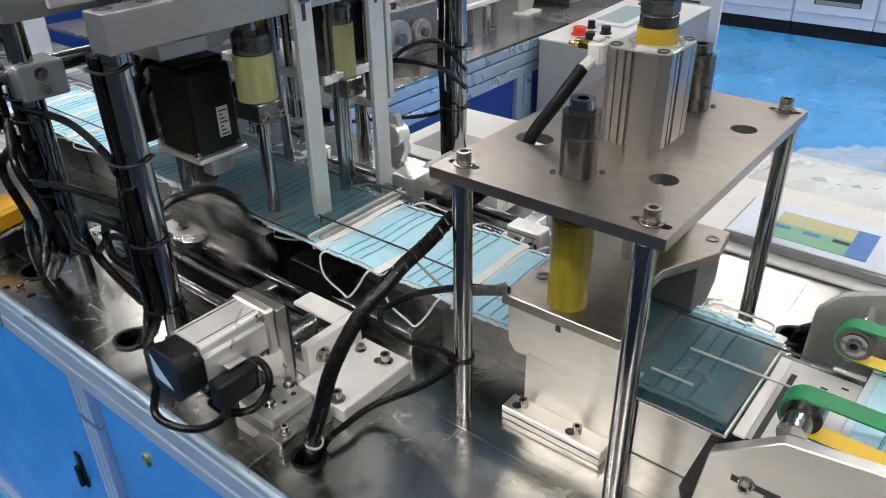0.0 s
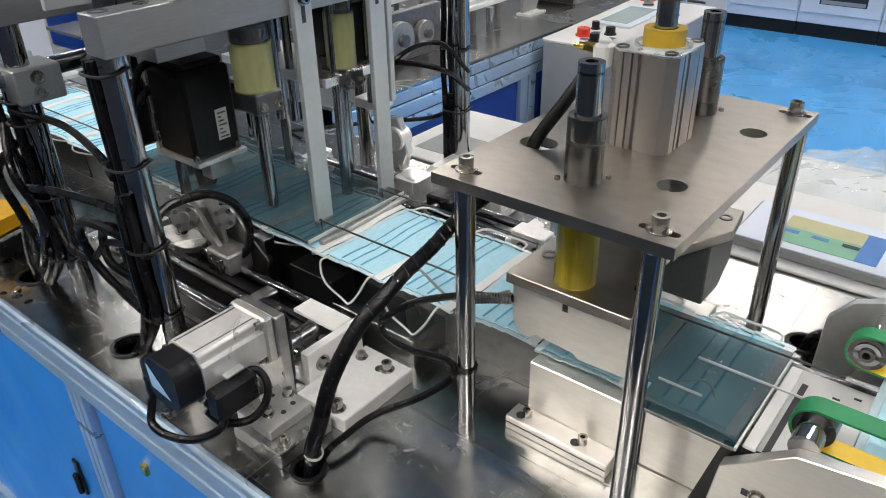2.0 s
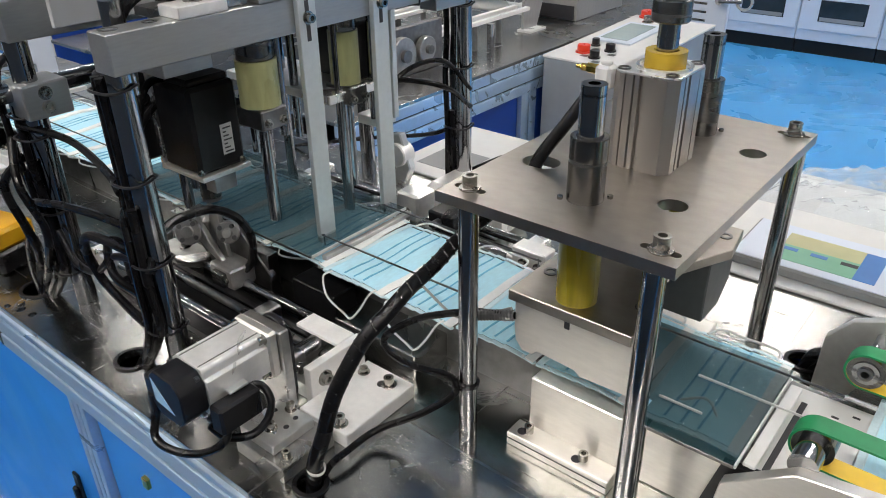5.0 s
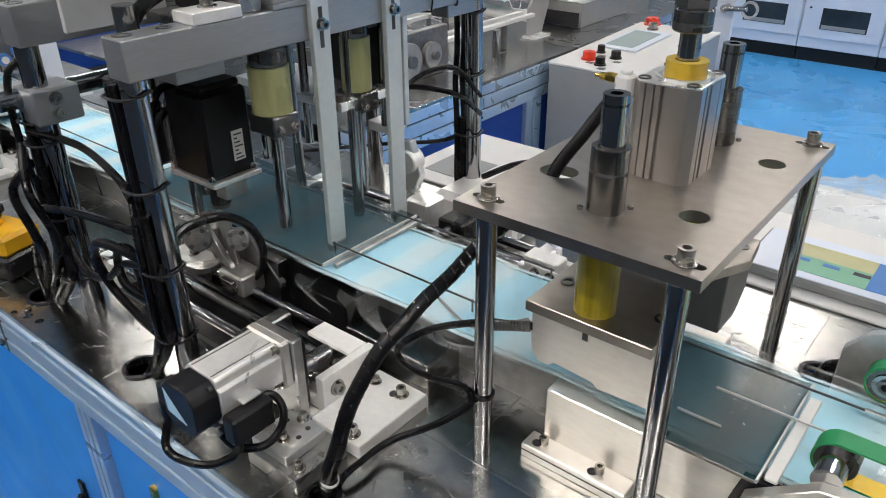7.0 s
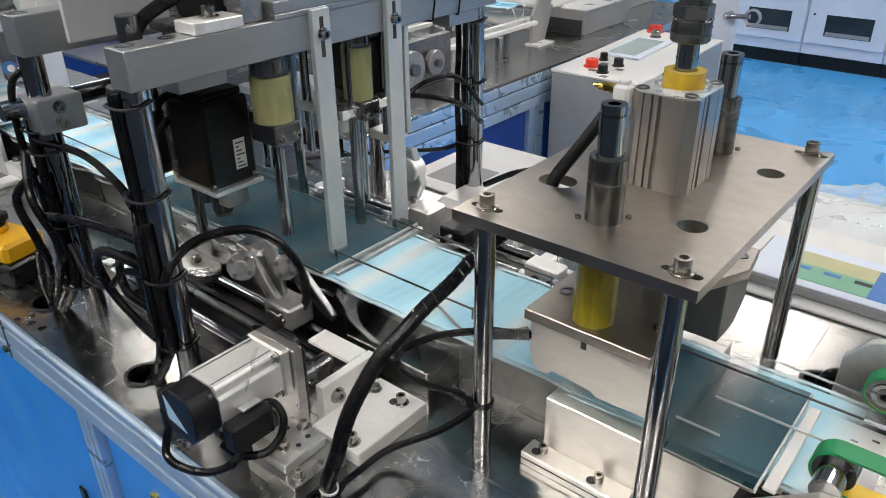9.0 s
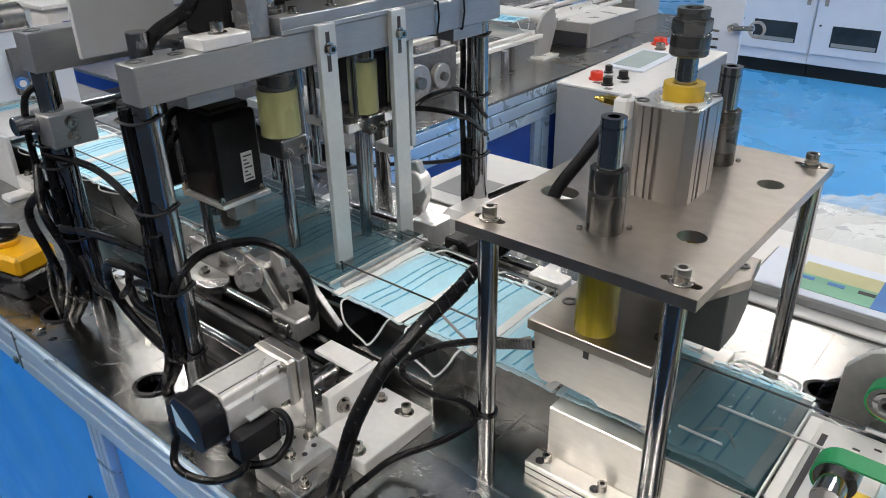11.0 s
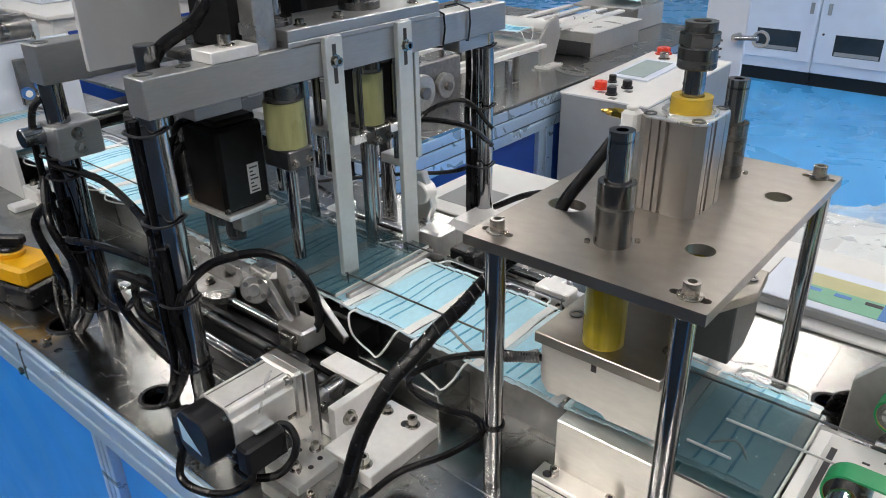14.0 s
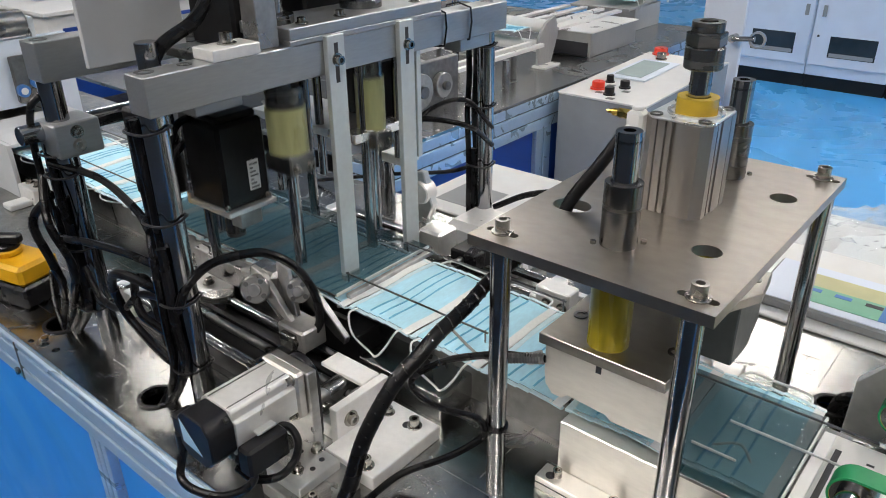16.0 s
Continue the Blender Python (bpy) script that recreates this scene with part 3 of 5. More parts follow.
acrylic_guard(0.1745, 0.270, 0.043, 0.214, 0.897, "smoked acrylic guard plate beside the belts", (0.052, 0.084, 0.214))


def mask_bed():
    t = thing("mask_bed", (-0.4, 0.165, 0.80), "dark slotted bed carrying the masks along the machine", "conveyor bed")
    for xa, xb in ((-5.3, 0.034), (0.268, 4.3)):
        part("slide", box(xa, xb, 0.105, 0.225, 0.862, 0.8815, 0.001), DARKSTEEL, t)
        part("pedestal", box(xa, xb, 0.112, 0.218, 0.80, 0.862, 0), DARKSTEEL, t)
    for y, x0, x1 in ((0.118, -0.345, -0.095), (0.243, -0.345, -0.06), (0.199, 0.10, 0.323), (0.143, 0.196, 0.303), (0.088, 0.178, 0.222), (0.118, -5.2, -0.80), (0.243, -5.2, -0.80)):
        part("guide_wire", tube((x0, y, 0.9035), (x1, y, 0.9035), 0.0014, seg=8), DARKSTEEL if x1 < 0 or y > 0.19 else ALU, t, "thin steel hold-down wire")
        if y > 0.19 and x1 > 0 and x1 < 0.4:
            part("wire_end", tube((x1, y, 0.9035), (x1 + 0.03, y, 0.9035), 0.0024, seg=10), ALU, t, "bright rod end")
        for x in (x0 + 0.004, x1 - 0.004):
            if x1 < 0 and x1 > -0.5:
                part("wire_clip", tube((x, y, 0.8815), (x, y, 0.906), 0.0012, seg=6), DARKSTEEL, t)
    b = bmesh.new()
    box(-0.312, -0.303, 0.085, 0.262, 0.8895, 0.8970, 0.001, b)
    part("end_bar", b, CAST, t, "pale cross bar")
    part("white_guide", box(0.2765, 0.352, 0.066, 0.214, 0.872, 0.8845, 0.001), WHITE, t, "white plastic run-out guide")
    for x, y in ((0.335, 0.196), (0.335, 0.170), (0.318, 0.184)):
        part("guide_slot", box(x, x + 0.007, y, y + 0.003, 0.8846, 0.8850, 0), GROOVE, t)
    part("guide_slot", box(0.2885, 0.2945, 0.070, 0.190, 0.8846, 0.8850, 0), GROOVE, t, "long dark slot")
    part("white_guide", box(0.2750, 0.2865, 0.052, 0.192, 0.8962, 0.9000, 0.0008), WHITE, t, "white plastic cross strip")
    return t


mask_bed()


# ---- masks ----
def mask_model():
    """A flat pleated mask, lying across the line; its middle is at the origin."""
    t = thing("face_mask", (0, 0, 0), "light blue pleated face mask with white ear loops", "face mask", "masks on the line")
    hx, hy, th = 0.0552, 0.0875, 0.0012
    # height along the short side: pleats fold over each other
    prof = []
    for u, z in ((-1, 0.0), (-0.86, 0.0004), (-0.845, 0.0016), (-0.40, 0.0010), (-0.385, 0.0028), (-0.36, 0.0028), (-0.10, 0.0018), (-0.085, 0.0036), (-0.06, 0.0036), (0.20, 0.0022),
                 (0.215, 0.0042), (0.24, 0.0040), (0.80, 0.0016), (0.845, 0.0010), (1, 0.0)):
        prof.append((u * hx, z))
    ny = 14
    rnd = random.Random(4)

    def strip(ia, ib, y0, y1, lift, n=ny):
        b = bmesh.new()
        grid = []
        for j in range(n + 1):
            y = y0 + (y1 - y0) * j / n
            wob = 0.0012 * math.sin(9 * j / n + 1.3) + 0.0005 * rnd.uniform(-1, 1)
            grid.append([b.verts.new((x + 0.0006 * math.sin(5 * j / n + x * 90), y, z + lift + wob)) for x, z in prof[ia:ib]])
        for ga, gb in zip(grid, grid[1:]):
            for k in range(len(ga) - 1):
                b.faces.new((ga[k], ga[k + 1], gb[k + 1], gb[k]))
        bmesh.ops.recalc_face_normals(b, faces=b.faces)
        bmesh.ops.solidify(b, geom=b.faces, thickness=-th)
        return b

    part("panel", strip(1, 14, -hy + 0.007, hy - 0.007, 0.001), CLOTH_BLUE, t)
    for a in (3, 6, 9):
        part("pleat", strip(a, a + 3, -hy + 0.010, hy - 0.010, 0.0016), PLEAT_SHADE, t, "fold line with crease shade in its colour")
    part("edge_band", strip(0, 15, -hy, -hy + 0.0075, 0.0018, 2), CLOTH_RIM, t, "pale welded end band")
    part("edge_band", strip(0, 15, hy - 0.0075, hy, 0.0018, 2), CLOTH_RIM, t, "pale welded end band")
    part("nose_strip", strip(12, 15, -hy, hy, 0.0030), CLOTH_WHITE, t, "white nose wire strip")
    part("border", strip(0, 3, -hy, hy, 0.0022), CLOTH_RIM, t, "pale lower border")
    b = cable([(-0.040, -hy + 0.004, 0.005), (-0.043, -hy - 0.010, 0.002), (-0.032, -hy - 0.016, -0.022), (-0.006, -hy - 0.012, -0.040), (0.008, -hy - 0.013, -0.042), (0.024, -hy - 0.010, -0.022), (0.036, -hy - 0.004, 0.001), (0.040, -hy + 0.006, 0.005)], 0.0015, None, 6, 5)
    part("ear_loop", b, LOOP, t, "white elastic ear loop")
    b = cable([(-0.040, hy - 0.004, 0.005), (-0.030, hy + 0.016, 0.004), (-0.006, hy + 0.030, -0.006), (0.020, hy + 0.026, -0.003), (0.036, hy + 0.012, 0.003), (0.040, hy - 0.006, 0.005)], 0.0015, None, 6, 5)
    part("ear_loop", b, LOOP, t, "white elastic ear loop")
    return t


PITCH, MASK_Y, MASK_Z, MASK_X = 0.112, 0.158, 0.8845, -0.2375
MASKS = []


def masks():
    rnd = random.Random(11)
    first = mask_model()
    for k in range(-42, 8):
        m = pose(MASK_X + PITCH * k, MASK_Y + rnd.uniform(-0.003, 0.003), MASK_Z, 0, 0, rnd.uniform(-1.6, 1.6))
        if k == -42:
            first.matrix_basis = m
            MASKS.append((first, m))
        else:
            MASKS.append((copy_thing(first, m), m))


masks()


# ---- welding station on its bridge ----
def bridge():
    t = thing("bridge", (-0.495, 0.19, 0.80), "four-post bridge with two thick aluminium beams", "bridge")
    part("beam", box(-0.394, -0.356, -0.125, 0.512, 1.183, 1.226, 0.0012), BEAM, t, "thick machined aluminium beam")
    part("beam", box(-0.638, -0.598, -0.124, 0.512, 1.183, 1.232, 0.0012), BEAM, t, "thick machined aluminium beam")
    for x, y in ((-0.380, -0.109), (-0.618, -0.109), (-0.379, 0.488), (-0.618, 0.488)):
        part("post", tube((x, y, 0.80), (x, y, 1.183), 0.0145, seg=36), CHROME, t, "polished chromed steel post")
        part("bolt_recess", ring((x, y, 1.2262 if x > -0.5 else 1.2322), (0, 0, 1), 0.0105, 0.0065, 0.0012, seg=20), DARKSTEEL, t)
    part("bolt_recess", ring((-0.378, -0.062, 1.2262), (0, 0, 1), 0.0085, 0.005, 0.0012, seg=20), DARKSTEEL, t)
    part("peg", tube((-0.426, -0.076, 1.14), (-0.426, -0.076, 1.247), 0.0128, seg=28, bevel=0.001), CHROME, t)
    # hanging bars
    for y0, bz in ((0.118, 1.205), (0.249, 1.203)):
        b = bmesh.new()
        box(-0.3558, -0.3475, y0, y0 + 0.029, 0.873, 1.231, 0.0008, b)
        bar = part("hanging_bar", b, ALU_STRIP, t, "silver flat bar hanging over the masks")
        part("slot", box(-0.3475, -0.3472, y0 + 0.011, y0 + 0.0175, 1.172, 1.222, 0), GROOVE, bar)
        side_screw(bar, -0.3472, y0 + 0.0145, bz - 0.004, (1, 0, 0), 0.0058, 0.007)
    # things on the beam
    part("riser_block", box(-0.394, -0.355, -0.040, 0.024, 1.2264, 1.2395, 0.001), ALU_PALE, t, "pale riser block")
    cap_screw(t, -0.376, -0.006, 1.2395, 0.0075, 0.011)
    part("top_block", box(-0.450, -0.3535, 0.066, 0.345, 1.2327, 1.247, 0.001), BEAM, t, "aluminium top block")
    part("top_block", box(-0.398, -0.3535, 0.066, 0.345, 1.2264, 1.2325, 0.0006), BEAM, t)
    for x, y in ((-0.372, 0.165), (-0.374, 0.31), (-0.37, 0.10)):
        cap_screw(t, x, y, 1.247, 0.0055, 0.006)
    for x, y in ((-0.408, 0.083), (-0.408, 0.238)):
        b = ring((x, y, 1.252), (0, 0, 1), 0.029, 0.012, 0.010, seg=40)
        part("flange", b, STEEL, t, "turned bush flange")
        part("guide_rod", tube((x, y, 1.247), (x, y, 1.46), 0.0160, seg=28), CHROME, t)
    part("column_block", box(-0.394, -0.366, 0.030, 0.060, 1.2264, 1.50, 0.001), CAST, t, "upright grey steel block")
    part("motor_case", box(-0.545, -0.4505, 0.058, 0.140, 1.2108, 1.50, 0.004), BLACK_METAL, t, "black drive case on the bridge")
    part("motor_case", box(-0.545, -0.4505, 0.175, 0.300, 1.2108, 1.50, 0.004), BLACK_METAL, t, "black drive case on the bridge")
    part("back_panel", box(-0.560, -0.552, -0.085, 0.052, 1.200, 1.50, 0.001), PANEL_GREY, t, "flat grey sheet-metal panel")
    part("cross_plate", box(-0.600, -0.400, 0.02, 0.36, 1.1985, 1.2105, 0.001), DARKSTEEL, t)
    for y in (0.352, 0.412):
        b = cable([(-0.3545, y, 1.181), (-0.3545, y + 0.003, 1.2277), (-0.3995, y, 1.2277), (-0.3995, y, 1.181), (-0.3545, y, 1.181)], 0.0016, None, 6, 2)
        part("tie", b, BLACK, t, "black cable tie round the beam")
    # lower shelf bar with far end bracket
    part("shelf_bar", box(-0.392, -0.358, 0.395, 0.468, 1.164, 1.1825, 0.001), BEAM, t)
    return t


bridge()


def weld_head(x, y, r, top, bottom, label):
    """A welding press column: rod, pale sleeve, clamp and foot."""
    t = thing("weld_head", (x, y, bottom), label, "weld head", "weld heads under the bridge")
    part("rod", tube((x, y, bottom - 0.03), (x, y, 1.24), 0.0105, seg=28), CHROME, t)
    part("sleeve", ring((x, y, (top + bottom) / 2), (0, 0, 1), r, 0.011, top - bottom, seg=36), PU_PALE, t, "translucent pale yellow sleeve")
    part("collar", tube((x, y, top), (x, y, top + 0.026), r * 0.92, seg=32, bevel=0.001), STEEL, t)
    part("foot", box(x - 0.026, x + 0.026, y - r * 0.8, y + r * 0.8, bottom - 0.028, bottom - 0.001, 0.002), DARKSTEEL, t)
    for dy in (-0.012, 0.012):
        side_screw(t, x + 0.026, y + dy, bottom - 0.018, (1, 0, 0), 0.004, 0.004)
    part("horn", tube((x, y, 0.925), (x, y, bottom - 0.028), 0.0085, seg=20), CHROME, t)
    return t


WELD = [weld_head(-0.402, 0.086, 0.0265, 1.152, 1.092, "pale yellow sleeved weld head on a chromed rod"),
        weld_head(-0.402, 0.240, 0.0215, 1.160, 1.085, "slim pale yellow sleeved weld head"),
        weld_head(-0.585, 0.083, 0.0265, 1.160, 1.10, "pale yellow sleeved weld head on a chromed rod"),
        weld_head(-0.585, 0.228, 0.0215, 1.160, 1.09, "slim pale yellow sleeved weld head")]


def guide_columns():
    t = thing("column_set", (-0.45, 0.16, 0.89), "slim chromed guide columns under the bridge", "column set")
    for x, y, r, z0, z1 in ((-0.392, 0.112, 0.0065, 1.045, 1.183), (-0.400, 0.226, 0.0085, 0.887, 1.183), (-0.392, 0.285, 0.0065, 1.02, 1.183),
                            (-0.56, 0.05, 0.008, 0.887, 1.199), (-0.56, 0.25, 0.008, 0.887, 1.199), (-0.47, 0.12, 0.0065, 1.0, 1.199), (-0.47, 0.20, 0.0065, 1.0, 1.199)):
        part("column", tube((x, y, z0), (x, y, z1), r, seg=24), CHROME, t)
    part("column_base", box(-0.62, -0.384, 0.048, 0.066, 0.80, 0.887, 0.001), DARKSTEEL, t)
    part("column_base", box(-0.62, -0.384, 0.224, 0.244, 0.80, 0.860, 0.001), DARKSTEEL, t)
    part("stage", box(-0.62, -0.385, 0.19, 0.30, 1.065, 1.078, 0.001), ALU, t, "aluminium stage plate")
    part("stage_case", box(-0.50, -0.40, 0.262, 0.318, 1.08, 1.165, 0.004), BLACK_METAL, t, "black sensor case")
    part("stage_post", box(-0.372, -0.366, 0.302, 0.312, 1.02, 1.183, 0.001), ALU_STRIP, t)
    part("clamp", box(-0.43, -0.385, 0.285, 0.325, 1.005, 1.02, 0.001), ALU, t)
    return t


guide_columns()


def swivel_motor():
    t = thing("swivel_motor", (-0.49, 0.045, 1.0), "black square motor with a printed label", "motor")
    part("case", box(-0.532, -0.450, 0.010, 0.085, 1.010, 1.128, 0.005), BLACK_METAL, t)
    part("cap", box(-0.526, -0.456, 0.015, 0.079, 1.128, 1.138, 0.003), BLACK, t)
    part("label", box(-0.4500, -0.4494, 0.050, 0.068, 1.030, 1.072, 0), LABEL, t, "white printed type label")
    b = bmesh.new()
    for k in range(7):
        box(-0.4494, -0.4491, 0.053, 0.066 - 0.004 * (k % 3), 1.0325 + 0.0055 * k, 1.0345 + 0.0055 * k, 0, b)
    part("print", b, INK, t)
    part("mount", box(-0.536, -0.444, 0.008, 0.088, 1.003, 1.010, 0.001), ALU, t, "aluminium mounting plate")
    part("shaft", tube((-0.49, 0.045, 0.955), (-0.49, 0.045, 1.001), 0.014, seg=24), STEEL, t)
    part("bracket", box(-0.475, -0.452, 0.030, 0.066, 0.978, 1.001, 0.001), CAST, t)
    for y in (0.010, 0.078):
        side_screw(t, -0.450, y, 1.016, (1, 0, 0), 0.003, 0.003)
    part("driver_case", box(-0.600, -0.546, -0.034, 0.045, 1.015, 1.140, 0.004), BLACK, t, "black driver housing beside the motor")
    part("driver_rail", box(-0.5458, -0.5325, 0.012, 0.040, 1.06, 1.11, 0.001), DARKSTEEL, t)
    part("hanger", box(-0.545, -0.400, -0.045, 0.022, 1.164, 1.182, 0.001), BEAM, t)
    part("bracket", box(-0.545, -0.535, 0.01, 0.06, 1.0, 1.183, 0.001), ALU, t)
    return t


SWIVEL = swivel_motor()


def loop_base():
    t = thing("loop_feeder", (-0.45, -0.01, 0.80), "dark slide with polished rails and cast end block", "slide")
    part("bed", box(-0.64, -0.215, -0.062, 0.040, 0.80, 0.812, 0.001), BLACK_METAL, t)
    for y, z in ((-0.052, 0.838), (-0.014, 0.836), (0.030, 0.838)):
        part("rail", tube((-0.63, y, z), (-0.205, y, z), 0.0075 if y != -0.014 else 0.006, seg=20), CHROME if y != -0.014 else DARKSTEEL, t, "polished round rail")
    part("end_block", box(-0.640, -0.618, -0.068, 0.045, 0.812, 0.853, 0.002), ALU, t)
    part("end_block", box(-0.348, -0.325, -0.062, 0.018, 0.812, 0.846, 0.002), DARKSTEEL, t, "aluminium rail block")
    pts = []
    for k in range(13):
        a = math.pi * (-0.55 + 1.1 * k / 12)
        pts.append((-0.545 + 0.040 * math.cos(a) * 1.0, 0.026 + 0.026 * math.sin(a)))
    pts += [(-0.60, 0.050), (-0.605, 0.002)]
    part("cast_base", prism(pts, "z", 0.838, 0.850, bevel=0.001), CAST, t, "pale rounded cast block")
    part("cast_stem", box(-0.60, -0.53, 0.005, 0.035, 0.812, 0.838, 0.002), ALU, t)
    cap_screw(t, -0.562, 0.030, 0.850, 0.006, 0.007)
    part("sensor", box(-0.655, -0.630, -0.055, -0.035, 0.812, 0.850, 0.001), BLACK, t)
    part("led", tube((-0.6295, -0.044, 0.838), (-0.628, -0.044, 0.838), 0.0022, seg=10), LED_RED, t, "small lit red indicator")
    part("sensor_mount", box(-0.68, -0.655, -0.06, -0.02, 0.80, 0.848, 0.001), ALU, t)
    part("belt_strip", box(-0.63, -0.22, -0.004, 0.004, 0.838, 0.8395, 0), BLACK, t)
    part("cover", box(-0.255, -0.115, 0.048, 0.130, 0.80, 0.838, 0.0015), TABLE_PLAIN, t, "folded steel cover")
    # Black block added to stand in for the shade of a gap.
    part("dark_tray", box(-0.345, -0.262, 0.056, 0.098, 0.80, 0.862, 0.0015), BLACK_METAL, t)
    return t


loop_base()


def gripper(name_label, flip=1):
    """The swinging gripper: block, two hubs, arms and fingers; its rest is towards the masks."""
    t = thing("loop_gripper", (-0.325, 0.015, 0.845), name_label, "gripper", "loop grippers")
    part("block", box(-0.352, -0.300, -0.005, 0.036, 0.848, 0.880, 0.003), CAST, t, "worn aluminium gripper block")
    part("jaw", box(-0.3385, -0.312, -0.013, -0.004, 0.852, 0.874, 0.0015), STEEL, t)
    for dx in (-0.010, 0.012):
        side_screw(t, -0.326 + dx, -0.005, 0.862, (0, -1, 0), 0.0035, 0.003)
    b = prism([(-0.350, 0.866), (-0.334, 0.878), (-0.385, 0.935), (-0.410, 0.940), (-0.414, 0.922)], "y", 0.006, 0.014, bevel=0.001)
    part("arm", b, CAST, t, "bent grey arm")
    b = prism([(-0.352, 0.868), (-0.338, 0.876), (-0.350, 0.948), (-0.372, 0.956), (-0.372, 0.930)], "y", 0.020, 0.027, bevel=0.001)
    part("arm", b, CAST, t, "bent grey arm")
    for cx, cz, y, r in ((-0.392, 0.915, 0.000, 0.0195), (-0.340, 0.918, 0.030, 0.0165)):
        q = Vector((0.62, -0.70, 0.30)).normalized()
        c = Vector((cx, y, cz))
        b = tube(c, c + q * 0.014, r, seg=36, bevel=0.002)
        tube(c + q * 0.014, c + q * 0.020, r * 0.45, b, 24, bevel=0.001)
        hub = part("hub", b, CAST, t, "round hub with screws")
        u = q.cross(Vector((0, 0, 1))).normalized()
        v = u.cross(q)
        for k in range(4):
            a = 2 * math.pi * (k + 0.4) / 4
            p = c + q * 0.0142 + r * 0.72 * (math.cos(a) * u + math.sin(a) * v)
            part("screw", tube(p, p + q * 0.002, 0.0034, seg=10), DARKSTEEL, hub)
    b = prism([(-0.352, 0.926), (-0.330, 0.930), (-0.262, 0.868), (-0.266, 0.858), (-0.282, 0.864), (-0.350, 0.906)], "y", 0.034, 0.044, bevel=0.0015)
    part("arm", b, DARKSTEEL, t, "long tapered dark arm")
    part("housing", box(-0.428, -0.372, 0.012, 0.046, 0.884, 0.934, 0.006), CAST, t, "worn rounded housing")
    b = cable([(-0.330, 0.030, 0.872), (-0.312, 0.055, 0.880), (-0.300, 0.072, 0.868)], 0.003, None, 8)
    part("finger", b, DARKSTEEL, t, "thin loop finger")
    b = cable([(-0.350, 0.020, 0.865), (-0.395, 0.040, 0.868), (-0.415, 0.060, 0.872)], 0.004, None, 8)
    part("finger", b, DARKSTEEL, t, "thin loop finger")
    return t


GRIPPER = gripper("worn aluminium loop gripper with two round hubs")


def far_gripper():
    t = thing("far_side_gripper", (-0.36, 0.34, 0.80), "dark and silver gripper heads on the far rail", "gripper", "loop grippers")
    part("base", box(-0.62, -0.12, 0.300, 0.385, 0.80, 0.815, 0.001), BLACK_METAL, t)
    for y, z in ((0.31, 0.845), (0.365, 0.845)):
        part("rail", tube((-0.61, y, z), (-0.13, y, z), 0.0075, seg=20), CHROME, t)
    for x in (-0.615, -0.14):
        part("rail_block", box(x - 0.012, x + 0.012, 0.295, 0.385, 0.815, 0.860, 0.002), ALU, t)
    part("block", box(-0.305, -0.255, 0.300, 0.350, 0.853, 0.885, 0.003), BLACK, t)
    part("block", box(-0.37, -0.325, 0.300, 0.345, 0.853, 0.900, 0.004), ALU, t)
    part("cover", box(-0.40, -0.24, 0.40, 0.50, 0.80, 0.872, 0.012), ALU_PALE, t, "pale folded cover")
    for x in (-0.345, -0.28):
        part("knob", tube((x, 0.298, 0.872), (x, 0.285, 0.872), 0.006, seg=16), STEEL, t)
    b = prism([(-0.41, 0.885), (-0.38, 0.885), (-0.36, 0.93), (-0.38, 0.985), (-0.405, 0.98), (-0.39, 0.93)], "y", 0.325, 0.340, bevel=0.002)
    part("arm", b, ALU, t, "bent grey arm")
    part("arm_foot", box(-0.42, -0.37, 0.315, 0.35, 0.853, 0.886, 0.002), ALU, t)
    part("hub", tube((-0.384, 0.318, 0.95), (-0.384, 0.345, 0.95), 0.019, seg=28, bevel=0.002), ALU_PALE, t)
    return t


far_gripper()


def far_bracket():
    """The clamp with two screws behind the masks, and its mate further on."""
    for x, y, s in ((-0.115, 0.315, 1), (-0.02, 0.385, 1)):
        t = thing("clamp_bracket", (x, y, 0.80), "small aluminium clamp with two bright screws", "clamp", "clamps behind the masks")
        part("plate", box(x - 0.018, x + 0.05, y, y + 0.012, 0.80, 0.872, 0.001), ALU, t)
        part("foot", box(x - 0.02, x + 0.06, y - 0.045, y - 0.0003, 0.80, 0.822, 0.001), ALU_PALE, t)
        part("head", box(x - 0.02, x + 0.035, y - 0.030, y - 0.0003, 0.845, 0.885, 0.002), ALU_PALE, t)
        for dx in (0.0, 0.025):
            side_screw(t, x + dx, y - 0.0302, 0.862, (0, -1, 0), 0.0055, 0.008)


far_bracket()


